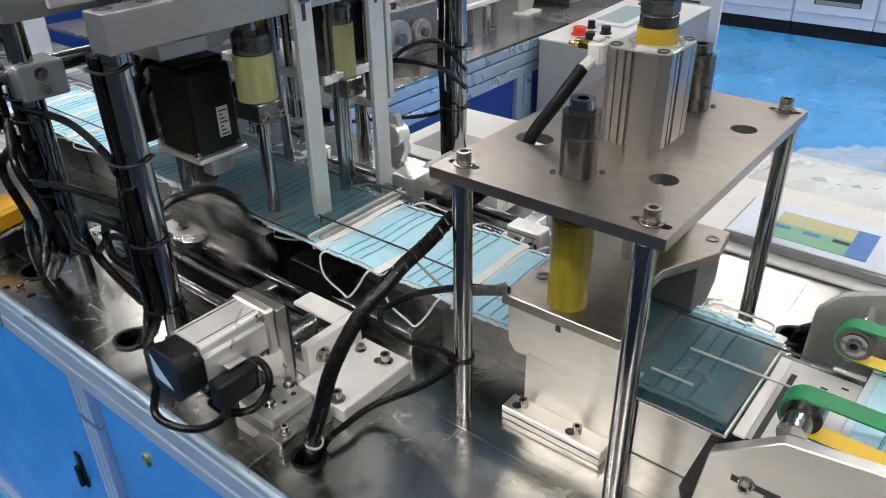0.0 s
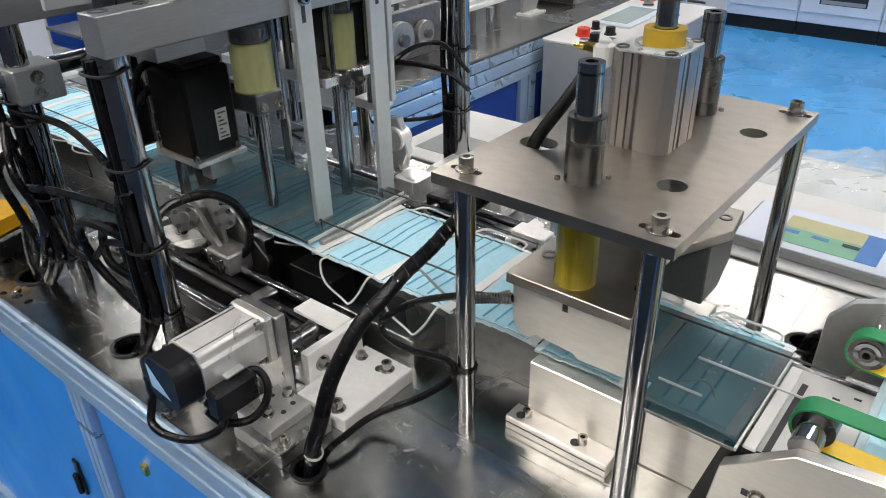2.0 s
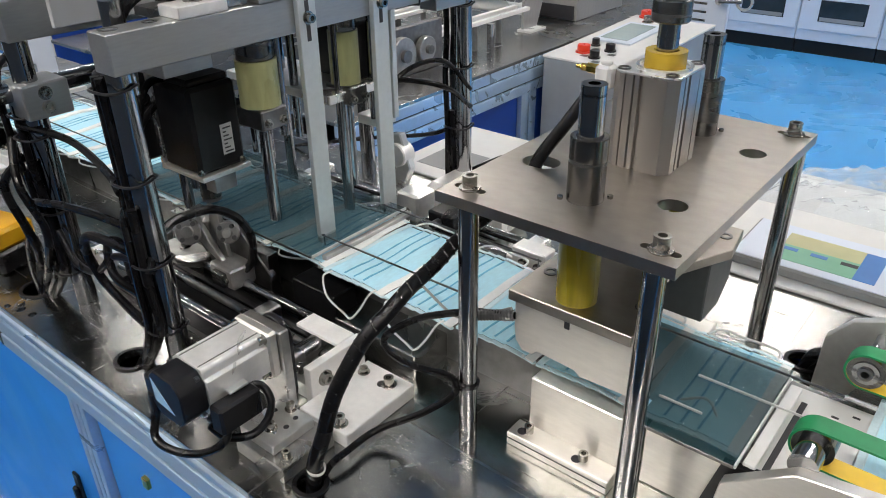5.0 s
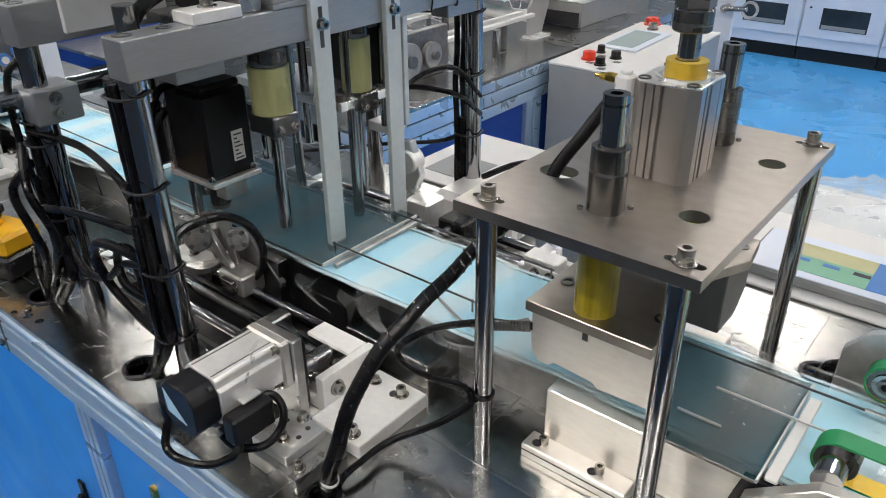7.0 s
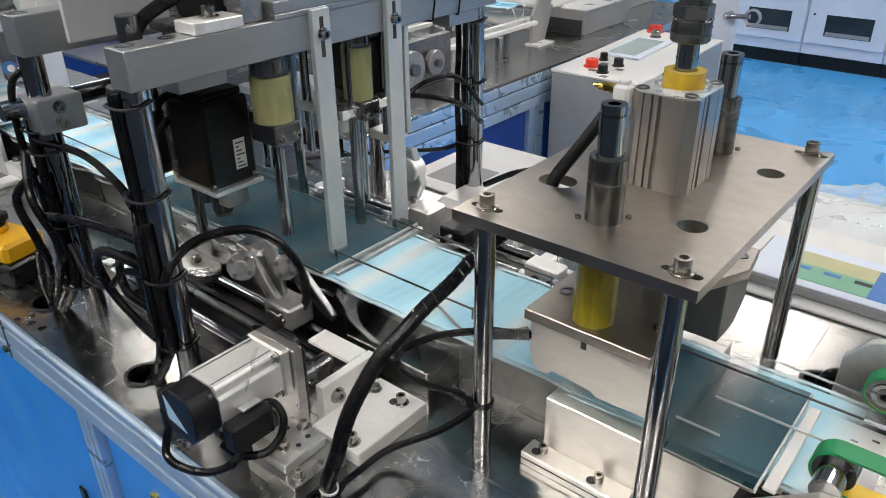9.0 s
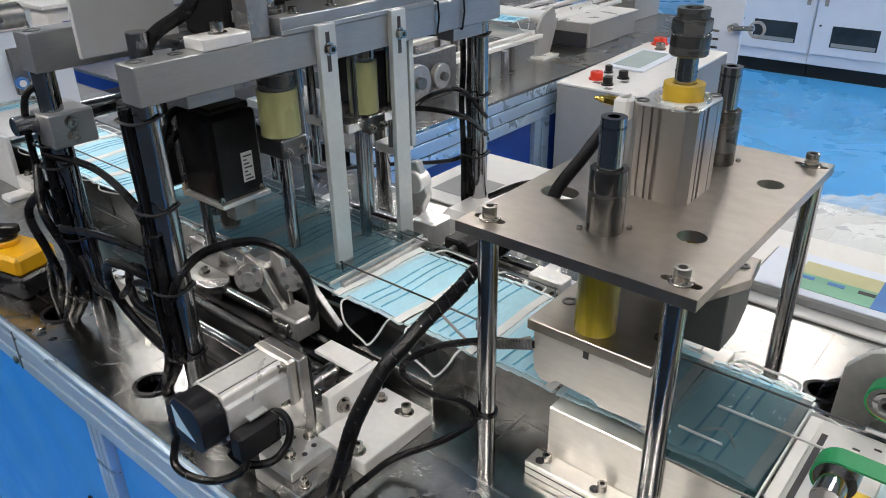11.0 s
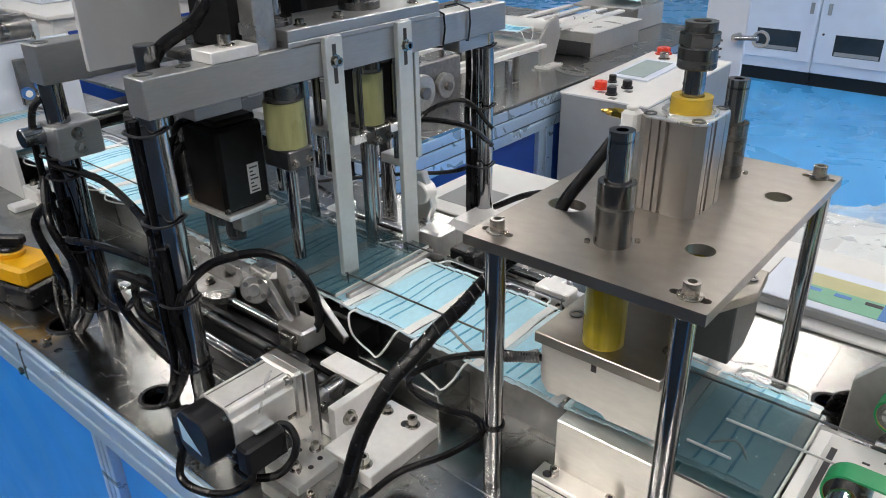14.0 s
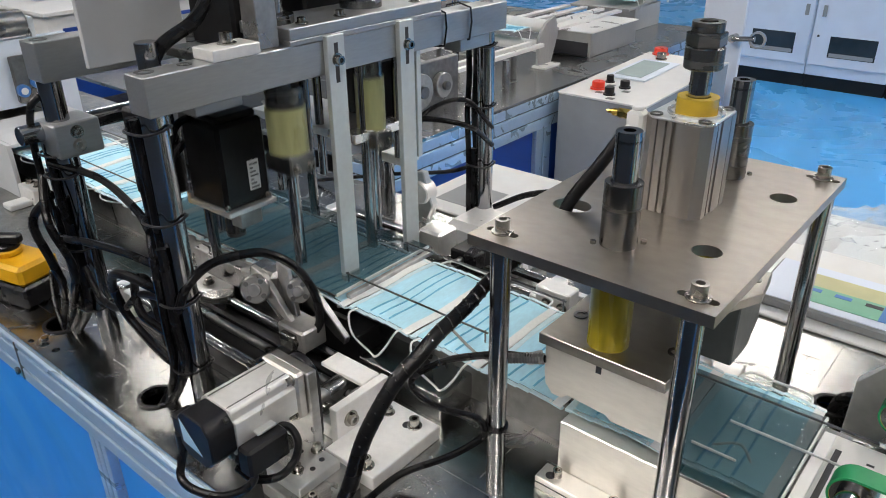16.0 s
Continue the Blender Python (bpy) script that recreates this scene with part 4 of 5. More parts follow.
# ---- motor station ----
def drive_motor():
    t = thing("servo_motor", (-0.20, -0.15, 0.80), "silver servo motor with black end cap and blue sticker", "motor")
    x0, x1, z0, z1 = -0.233, -0.175, 0.856, 0.914
    ch = 0.008
    pr = [(x0 + ch, z0), (x1 - ch, z0), (x1 - ch, z0 + 0.006), (x1, z0 + ch + 0.004), (x1, z1 - ch - 0.006), (x1 - 0.005, z1 - ch - 0.004), (x1 - 0.005, z1 - 0.004), (x1 - ch, z1), (x0 + ch, z1), (x0, z1 - ch), (x0, z0 + ch)]
    part("body", prism(pr, "y", -0.184, -0.106, bevel=0.0006), ALU_PALE, t, "satin aluminium motor body")
    for gx in (x0 + 0.013, x1 - 0.013):
        part("groove", box(gx - 0.0008, gx + 0.0008, -0.183, -0.107, z1 - 0.0002, z1 + 0.0003, 0), DARKSTEEL, t)
    part("front_flange", box(x0 - 0.001, x1 + 0.001, -0.1055, -0.092, z0 - 0.001, z1 + 0.001, 0.003), ALU_WARM, t)
    cap = [(x0 + 0.012, z0 + 0.001), (x1 - 0.012, z0 + 0.001), (x1 - 0.001, z0 + 0.014), (x1 - 0.001, z1 - 0.014), (x1 - 0.012, z1 - 0.001), (x0 + 0.012, z1 - 0.001), (x0 + 0.001, z1 - 0.012), (x0 + 0.001, z0 + 0.012)]
    part("end_cap", prism(cap, "y", -0.2145, -0.1843, bevel=0.0015), BLACK, t, "black plastic encoder cap")
    b = bmesh.new()
    v = [b.verts.new(p) for p in ((x0 + 0.006, -0.2149, z1 - 0.012), (x0 + 0.008, -0.2149, z0 + 0.018), (x0 + 0.040, -0.2149, z0 + 0.014))]
    b.faces.new(v)
    bmesh.ops.recalc_face_normals(b, faces=b.faces)
    bmesh.ops.solidify(b, geom=b.faces, thickness=0.0004)
    part("sticker", b, LABEL_BLUE, t, "pale blue triangular sticker")
    for x, z in ((x0 + 0.005, z1 - 0.006), (x1 - 0.006, z1 - 0.006), (x1 - 0.006, z0 + 0.006)):
        side_screw(t, x, -0.1057, z, (0, -1, 0), 0.0045, 0.006)
        b = tube((x, -0.188, z - 0.001), (x, -0.192, z - 0.001), 0.003, seg=10)
        part("screw", b, DARKSTEEL, t)
    part("connector_box", box(x1 + 0.0003, x1 + 0.021, -0.188, -0.136, 0.842, 0.876, 0.003), BLACK, t, "black connector housing")
    part("connector_lip", box(x1 + 0.0003, x1 + 0.010, -0.166, -0.142, 0.8785, 0.8815, 0.0008), ALU, t)
    part("gland", box(x0 - 0.020, x0 - 0.0003, -0.210, -0.188, 0.868, 0.893, 0.003), BLACK, t, "black angled cable gland")
    part("gland", tube((x0 - 0.012, -0.204, 0.850), (x0 - 0.012, -0.204, 0.868), 0.0085, seg=16), BLACK, t)
    b = cable([(-0.245, -0.204, 0.8510), (-0.248, -0.210, 0.8330), (-0.2416, -0.2182, 0.8150), (-0.2196, -0.2152, 0.8090), (-0.1866, -0.2032, 0.8130), (-0.1666, -0.1852, 0.8250), (-0.1686, -0.1762, 0.8360), (-0.1906, -0.1792, 0.8450)], 0.0045, None, 10)
    part("lead", b, RUBBER, t, "looped black motor lead")
    b = cable([(-0.1846, -0.1532, 0.8570), (-0.1786, -0.1382, 0.8650), (-0.1676, -0.1262, 0.8650), (-0.1546, -0.1262, 0.8510), (-0.1516, -0.1362, 0.8330), (-0.1556, -0.1552, 0.8230), (-0.1696, -0.1762, 0.8270), (-0.1826, -0.1852, 0.8430)], 0.0045, None, 10)
    part("lead", b, RUBBER, t, "looped black motor lead")
    t.location = (-0.2044, -0.1578, 0.817)
    t = thing("motor_mount", (-0.17, -0.11, 0.80), "aluminium motor mount with black drive belt", "mount")
    part("mount_plate", box(x0 - 0.008, x1 - 0.001, -0.0995, -0.086, 0.8202, z1 + 0.014, 0.0015), CAST, t, "upright motor mounting plate")
    part("mount_foot", box(-0.190, -0.134, -0.158, -0.0998, 0.8205, 0.833, 0.001), ALU, t)
    part("mount_block", box(-0.190, -0.112, -0.166, -0.092, 0.80, 0.8200, 0.0012), CAST, t, "grey base block with slots")
    for x, y, z in ((-0.1655, -0.105, 0.833), (-0.158, -0.140, 0.833), (-0.123, -0.150, 0.820)):
        cap_screw(t, x, y, z, 0.0048, 0.007)
    for x, y in ((-0.178, -0.118), (-0.150, -0.112), (-0.147, -0.128), (-0.172, -0.138)):
        part("bolt_hole", tube((x, y, 0.8331), (x, y, 0.8335), 0.0032, seg=12), GROOVE, t)
    b = bmesh.new()
    pts = []
    for k in range(15):
        a = math.pi * k / 14
        pts.append((-0.208 + 0.026 * math.cos(a), 0.906 + 0.024 * math.sin(a)))
    for k in range(9):
        a = math.pi + math.pi * k / 8
        pts.append((-0.204 + 0.020 * math.cos(a), 0.835 + 0.018 * math.sin(a)))
    part("drive_belt", prism(pts, "y", -0.0855, -0.077, bevel=0.001), BLACK, t, "black toothed drive belt")
    return t


drive_motor()


def shaft_bracket():
    t = thing("shaft_bracket", (-0.14, -0.03, 0.80), "pale aluminium L-shaped shaft bracket with cap screws", "bracket")
    part("upright", box(-0.186, -0.174, -0.066, 0.022, 0.80, 0.858, 0.0008), BLASTED, t)
    part("foot", box(-0.1737, -0.096, -0.088, 0.026, 0.80, 0.8195, 0.0012), BLASTED, t, "thick pale foot plate")
    for x, y in ((-0.119, 0.006), (-0.116, -0.078)):
        cap_screw(t, x, y, 0.8195, 0.0062, 0.010)
        part("slot", ring((x - 0.008, y - 0.004, 0.8198), (0, 0, 1), 0.006, 0.0005, 0.0006, seg=14), GROOVE, t)
    cap_screw(t, -0.160, 0.005, 0.8195, 0.0052, 0.006)
    side_screw(t, -0.1738, -0.045, 0.836, (1, 0, 0), 0.007, 0.006)
    part("plate", box(-0.262, -0.188, -0.010, 0.020, 0.852, 0.8575, 0.0008), BLASTED, t, "flat cover strip")
    part("roller", tube((-0.225, -0.058, 0.838), (-0.225, 0.008, 0.838), 0.016, seg=28), DARKSTEEL, t)
    part("pillar", box(-0.236, -0.190, -0.058, 0.018, 0.80, 0.8215, 0.001), ALU, t)
    return t


shaft_bracket()


def stop_box():
    t = thing("emergency_stop_box", (-0.85, -0.13, 0.80), "yellow switch box with black knob on black base", "switch box")
    r = Matrix.Rotation(radians(14), 3, "Z")
    part("base", box(-0.905, -0.795, -0.168, -0.092, 0.80, 0.838, 0.004, turn=r), BLACK, t)
    part("cover", box(-0.903, -0.797, -0.166, -0.094, 0.838, 0.872, 0.006, turn=r), YELLOW, t, "yellow plastic cover")
    part("collar", tube((-0.862, -0.134, 0.872), (-0.862, -0.134, 0.882), 0.021, seg=28, bevel=0.002), YELLOW, t)
    part("knob_base", tube((-0.862, -0.134, 0.882), (-0.862, -0.134, 0.890), 0.0195, seg=28, bevel=0.002), BLACK, t)
    part("knob", box(-0.888, -0.836, -0.142, -0.126, 0.890, 0.906, 0.003, turn=Matrix.Rotation(radians(38), 3, "Z")), BLACK, t, "black turning lever")
    part("gland", tube((-0.79, -0.105, 0.85), (-0.775, -0.10, 0.85), 0.005, seg=14), SCREW, t)
    return t


stop_box()


# ---- run-out belts ----
def belt(x0, x1, y0, y1, zc, r, label):
    t = thing("run_out_belt", (x0, (y0 + y1) / 2, 0.80), label, "conveyor belt", "run-out belts")
    b = bmesh.new()
    n = 18
    outline = [(x0, math.cos(math.pi / 2 + math.pi * k / n), math.sin(math.pi / 2 + math.pi * k / n)) for k in range(n + 1)]
    outline += [(x1, math.cos(-math.pi / 2 + math.pi * k / n), math.sin(-math.pi / 2 + math.pi * k / n)) for k in range(n + 1)]
    th = 0.0022
    loops = []
    for cx, c, s in outline:
        loops.append([b.verts.new((cx + rad * c, y, zc + rad * s)) for rad, y in ((r, y0), (r, y1), (r - th, y1), (r - th, y0))])
    for la, lb in zip(loops, loops[1:] + loops[:1]):
        for k, idx in ((0, 0), (1, 0), (2, 1), (3, 0)):
            f = b.faces.new((la[k], la[(k + 1) % 4], lb[(k + 1) % 4], lb[k]))
            f.material_index = idx
    bmesh.ops.recalc_face_normals(b, faces=b.faces)
    part("belt", b, [GREEN, BELT_YELLOW], t, "green belt with yellow inner face")
    for cx in (x0, x1):
        b = ring((cx, (y0 + y1) / 2, zc), (0, 1, 0), r - th - 0.0003, 0.006, y1 - y0 - 0.001, seg=32)
        p = part("pulley", b, STEEL, t, "turned steel belt pulley")
        part("bearing", ring((cx, y0 + 0.0003, zc), (0, 1, 0), r * 0.62, r * 0.36, 0.003, seg=28), CHROME, p)
        part("hub", ring((cx, y0 - 0.001, zc), (0, 1, 0), r * 0.35, 0.004, 0.006, seg=20), DARKSTEEL, p)
    return t


belt(0.322, 3.9, 0.078, 0.100, 0.925, 0.0205, "green and yellow run-out belt on steel pulleys")
belt(0.332, 3.9, 0.226, 0.246, 0.920, 0.0205, "green and yellow run-out belt on steel pulleys")


def belt_frame():
    t = thing("belt_frame", (0.30, 0.17, 0.80), "silver aluminium side frame of the green belts", "frame")
    near = [(0.254, 0.80), (0.263, 0.880), (0.320, 0.925), (0.40, 0.936), (4.1, 0.936), (4.1, 0.80)]
    part("side_plate", prism(near, "y", 0.036, 0.050, bevel=0.001), ALU_WARM, t, "bevelled aluminium side plate")
    far = [(0.276, 0.80), (0.278, 0.900), (0.300, 0.928), (0.345, 0.948), (4.1, 0.948), (4.1, 0.80)]
    part("side_plate", prism(far, "y", 0.300, 0.312, bevel=0.001), ALU, t, "bevelled aluminium side plate")
    part("axle", tube((0.322, 0.050, 0.925), (0.322, 0.0775, 0.925), 0.0128, seg=28), CHROME, t, "polished axle")
    part("axle", tube((0.332, 0.2465, 0.920), (0.332, 0.300, 0.920), 0.0062, seg=24), CHROME, t, "polished axle")
    for x in (3.9,):
        part("axle", tube((x, 0.050, 0.923), (x, 0.300, 0.923), 0.005, seg=20), CHROME, t)
    side_screw(t, 0.300, 0.036, 0.864, (0, -1, 0), 0.0055, 0.008)
    part("slot", box(0.286, 0.330, 0.0352, 0.0361, 0.860, 0.867, 0), GROOVE, t)
    part("set_screw", tube((0.318, 0.036, 0.858), (0.334, 0.020, 0.854), 0.0022, seg=10), CHROME, t)
    part("black_shield", prism([(0.236, 0.80), (0.285, 0.80), (0.312, 0.892), (0.257, 0.886)], "y", 0.056, 0.064), BLACK, t, "black rubber shield")
    return t


belt_frame()


# ---- the white console beside the table ----
def white_console():
    t = thing("white_console", (0.2, 0.83, 0), "white sheet-metal machine cabinet with flat top", "cabinet")
    part("body", box(-0.600, 1.7, 0.582, 0.815, 0.0, 0.8004, 0.003), WHITE, t)
    part("top", box(-0.615, 1.72, 0.545, 0.826, 0.8006, 0.8055, 0.0015), WHITE, t, "white lipped top sheet")
    part("grey_sticker", box(-0.575, -0.465, 0.585, 0.690, 0.8057, 0.8063, 0), GREY_CAB, t, "faded grey sticker")
    return t


white_console()


def hmi():
    t = thing("touch_panel", (0.24, 0.70, 0.8055), "grey framed touch panel with green and yellow display", "touch panel")
    x0, x1, y0, y1 = 0.080, 0.330, 0.571, 0.722
    part("frame", box(x0, x1, y0, y1, 0.8057, 0.822, 0.003), GREY_CAB, t)
    part("bezel", box(x0 + 0.004, x1 - 0.004, y0 + 0.004, y1 - 0.004, 0.822, 0.8235, 0.0005), WHITE_CAB, t)
    a0, a1, b0, b1 = 0.139, 0.2515, 0.594, 0.690
    mid = b0 + (b1 - b0) * 0.55
    part("display", box(a0, a1, b0, mid, 0.8237, 0.8243, 0), HMI_GREEN, t, "green lower display area")
    part("display", box(a0, a1, mid, b1, 0.8237, 0.8243, 0), HMI_YELLOW, t, "olive upper display area")
    part("display", box(a1, a1 + 0.03, b0, b1, 0.8237, 0.8243, 0), HMI_BLUE, t, "blue key column")
    for k in range(3):
        part("key", box(a0 + 0.002 + 0.043 * k, a0 + 0.026 + 0.043 * k, b0 + 0.034, b0 + 0.044, 0.8245, 0.8249, 0), HMI_BLUE if k < 2 else GROOVE, t)
    return t


hmi()


def bag_cart():
    t = thing("bag_stand", (0.42, 1.02, 0), "plain white stand under the plastic bags", "stand")
    part("body", box(-0.02, 0.95, 0.84, 1.22, 0.0, 0.70, 0.004), WHITE, t)
    part("rim", box(-0.03, 0.96, 0.832, 1.23, 0.70, 0.715, 0.003), WHITE, t)
    rnd = random.Random(5)
    # crumpled clear bags with packed masks inside
    for cx, cy, rx, ry, h in ((0.33, 1.02, 0.35, 0.18, 0.15), (0.72, 1.04, 0.22, 0.16, 0.13)):
        bag = thing("plastic_bag", (cx, cy, 0.715), "crumpled clear plastic bag of packed white masks", "plastic bag", "plastic bags")
        for part_name, mat, k, lo, label in (("film", POLY, 1.0, 0.7158, "crumpled clear film"), ("filling", CLOTH_WHITE, 0.66, 0.7154, "pale packed filling")):
            b = bmesh.new()
            nx, ny = (70, 40) if k == 1.0 else (30, 18)
            g = []
            for j in range(ny + 1):
                row = []
                for i in range(nx + 1):
                    u, v = 2 * i / nx - 1, 2 * j / ny - 1
                    e = max(0.0, 1 - abs(u) ** 3) * max(0.0, 1 - abs(v) ** 3)
                    p = Vector((cx + u * rx * k, cy + v * ry * k, 0))
                    n = noise.noise(p * 12) * 0.30
                    if k == 1.0:
                        n += abs(noise.noise(p * 30)) * 0.45 + abs(noise.noise(p * 70)) * 0.16
                    row.append(b.verts.new((p.x + 0.008 * noise.noise(p * 40), p.y + 0.006 * noise.noise(p * 37), lo + e * h * k * (0.62 + 0.6 * n))))
                g.append(row)
            for ga, gb in zip(g, g[1:]):
                for q in range(nx):
                    b.faces.new((ga[q], ga[q + 1], gb[q + 1], gb[q]))
            part(part_name, b, mat, bag, label)


bag_cart()


# ---- the second machine, the cabinets and the far things ----
def second_machine():
    t = thing("second_machine", (-1.5, 1.7, 0), "second mask machine table with steel top and deep blue panels", "machine table")
    x1 = -0.862
    part("tabletop", box(-2.3, x1, 0.66, 2.75, 0.79, 0.80, 0.001), TABLE_PLAIN, t, "bright steel table plate")
    for z0, z1 in ((0.762, 0.7895), (0.722, 0.757), (0.686, 0.717)):
        part("rail", box(x1 - 0.042, x1 + 0.001, 0.66, 2.75, z0, z1, 0.001), EXTRUSION, t, "slotted aluminium edge rail")
    part("rail_slot", box(x1 - 0.036, x1 - 0.005, 0.665, 2.74, 0.69, 0.787, 0), GROOVE, t)
    for y0, y1 in ((0.70, 1.405), (1.50, 2.70)):
        part("panel", box(x1 - 0.026, x1 - 0.012, y0, y1, 0.08, 0.684, 0.001), BLUE_DEEP, t, "deep blue side panel")
    for y in (0.66, 1.41, 1.455, 2.71):
        part("upright", box(x1 - 0.042, x1, y, y + 0.038, 0.0, 0.685, 0.001), EXTRUSION, t)
    part("core", box(-2.28, x1 - 0.045, 0.70, 2.70, 0.0, 0.70, 0), BLACK_METAL, t)
    return t


second_machine()


def operator_console():
    t = thing("operator_console", (-0.70, 1.78, 0), "grey-white operator console with sloped button panel", "console")
    prof = [(1.49, 0.0), (2.12, 0.0), (2.12, 0.808), (1.49, 0.7915)]
    part("body", prism(prof, "x", -0.840, -0.548, bevel=0.003), GREY_CAB, t)

    def top(x0, x1, y0, y1, h0, h1, bev=0.001):
        s = math.atan2(0.018, 0.69)
        zc = 0.790 + (((y0 + y1) / 2) - 1.43) * math.tan(s)
        return box(x0, x1, y0, y1, zc + h0, zc + h1, bev, turn=Matrix.Rotation(s, 3, "X"))

    part("panel", top(-0.842, -0.546, 1.488, 2.118, 0.0, 0.006), WHITE, t, "white button panel")
    part("screen_frame", top(-0.800, -0.665, 1.72, 1.985, 0.007, 0.013), WHITE_CAB, t)
    part("screen", top(-0.785, -0.690, 1.745, 1.960, 0.0135, 0.0145, 0), SCREEN, t, "grey-green display")
    for x, y, m, r, lab in ((-0.755, 1.585, RED, 0.020, "red push button"), (-0.695, 1.545, BLACK, 0.015, "black selector"), (-0.690, 1.635, BLACK, 0.015, "black selector"), (-0.760, 1.67, BLACK, 0.012, "black selector"), (-0.790, 2.10, RED, 0.024, "red emergency button"), (-0.755, 2.03, SCREW, 0.016, "key switch")):
        z = 0.796 + (y - 1.43) * 0.026
        b = tube((x, y, z), (x, y, z + 0.004), r * 1.25, seg=20)
        tube((x, y, z + 0.004), (x, y, z + 0.024), r, b, 20, bevel=0.002)
        part("button", b, m, t, lab)
        part("tag", top(x + 0.012, x + 0.035, y - 0.045, y - 0.028, 0.0062, 0.0072, 0), DARKSTEEL, t)
    return t


operator_console()


def mask_outfeed():
    t = thing("mask_outfeed", (-1.2, 2.0, 0.80), "steel outfeed with rollers and plates on the second machine", "outfeed")
    part("side_plate", prism([(1.70, 0.80), (1.78, 0.80), (1.82, 0.90), (1.80, 0.965), (1.74, 0.945), (1.70, 0.90)], "x", -1.065, -1.055), BRUSHED, t, "bevelled aluminium side plate")
    part("side_plate", prism([(1.70, 0.80), (1.78, 0.80), (1.82, 0.90), (1.80, 0.965), (1.74, 0.945), (1.70, 0.90)], "x", -1.43, -1.42), ALU_PALE, t)
    part("foot", box(-1.075, -1.02, 1.69, 1.79, 0.80, 0.808, 0.001), ALU_PALE, t)
    part("roller", tube((-1.42, 1.79, 0.925), (-1.065, 1.79, 0.925), 0.022, seg=24), WHITE, t, "white roller")
    part("roller", tube((-1.42, 1.74, 0.865), (-1.065, 1.74, 0.865), 0.020, seg=24), WHITE, t, "white roller")
    part("steel_box", box(-1.20, -0.992, 1.945, 2.30, 0.80, 0.886, 0.002), BRUSHED, t, "brushed steel sheet box")
    part("dark_opening", box(-1.19, -1.002, 1.9415, 1.9445, 0.803, 0.852, 0), GROOVE, t)
    part("lid", box(-1.21, -0.985, 1.94, 2.305, 0.8862, 0.890, 0.001), ALU_PALE, t)
    part("ramp", box(-1.38, -1.10, 2.44, 3.1, 0.905, 0.915, 0.001, turn=Matrix.Rotation(radians(3), 3, "X")), BRUSHED, t)
    part("stand", box(-1.33, -1.10, 2.50, 2.74, 0.80, 0.895, 0.002), BRUSHED, t)
    for x in (-1.38, -1.30, -1.22, -1.14):
        part("slat", box(x, x + 0.03, 1.83, 2.40, 0.8905, 0.900, 0.001), ALU_PALE, t)
    for y in (1.18, 1.40, 1.53):
        for x in (-1.36, -1.04):
            p = part("leg", tube((x, y, 0.80), (x, y, 0.875), 0.010, seg=16), DARKSTEEL, t)
    for x in (-1.37, -1.32, -1.10, -1.05):
        part("long_bar", box(x, x + 0.018, 1.05, 1.70, 0.875, 0.887, 0.001), ALU_PALE, t, "long guide bar")
    for y, r in ((0.93, 0.055), (1.03, 0.050), (1.13, 0.036)):
        g = part("gear_disc", tube((-1.02, y, 0.865), (-1.0, y, 0.865), r, seg=40, bevel=0.002), CAST, t, "worn round gear disc")
        part("hub", tube((-1.0, y, 0.865), (-0.988, y, 0.865), r * 0.35, seg=24), DARKSTEEL, g)
    part("gear_plate", box(-1.045, -1.022, 0.84, 1.22, 0.80, 0.935, 0.002), DARKSTEEL, t)
    part("rod", tube((-1.30, 1.55, 0.80), (-1.30, 1.55, 1.05), 0.012, seg=16), CHROME, t)
    part("rod", tube((-1.02, 1.46, 0.80), (-1.02, 1.46, 0.875), 0.012, seg=16), CHROME, t)
    return t


mask_outfeed()


def resting_masks():
    """Finished masks on the second machine."""
    src = MASKS[0][0]
    for x, y, z, rz, rx in ((-1.22, 1.72, 0.9165, 0, 0), (-1.20, 2.55, 0.922, 4, 3), (-1.22, 2.66, 0.9285, -5, 3), (-1.19, 2.78, 0.935, 8, 3), (-1.23, 2.90, 0.941, -3, 3)):
        m = copy_thing(src, pose(x, y, z, rx, 0, 90 + rz))
        m["group"] = "masks on the second machine"


resting_masks()


def cabinet_row():
    first = None
    for k in range(9):
        x0 = -1.62 + 0.53 * k
        t = thing("white_cabinet", (x0 + 0.265, 5.55, 0), "pale blue-white machine cabinet with dark window slots", "cabinet", "row of machine cabinets")
        part("plinth", box(x0 + 0.004, x0 + 0.526, 5.275, 5.83, 0.0, 0.095, 0), BLACK_METAL, t, "recessed black plinth")
        part("body", box(x0 + 0.002, x0 + 0.528, 5.25, 5.85, 0.095, 2.1, 0.004), WHITE_CAB, t)
        part("door", box(x0 + 0.010, x0 + 0.522, 5.237, 5.2497, 0.17, 2.05, 0.003), WHITE_CAB, t)
        if k != 2:
            part("window", box(x0 + 0.13, x0 + 0.43, 5.2355, 5.238, 0.232, 0.375, 0), DARK_GLASS, t, "dark window slot")
            part("ledge", box(x0 + 0.14, x0 + 0.42, 5.2335, 5.2352, 0.236, 0.262, 0), GREY_CAB, t)
        part("handle", box(x0 + (0.465 if k % 2 == 0 else 0.05), x0 + (0.49 if k % 2 == 0 else 0.075), 5.228, 5.2368, 0.50, 0.575, 0.002), GREY_CAB, t)
        part("bolt", tube((x0 + 0.05, 5.2365, 0.37), (x0 + 0.05, 5.232, 0.37), 0.008, seg=12), GROOVE, t)


cabinet_row()


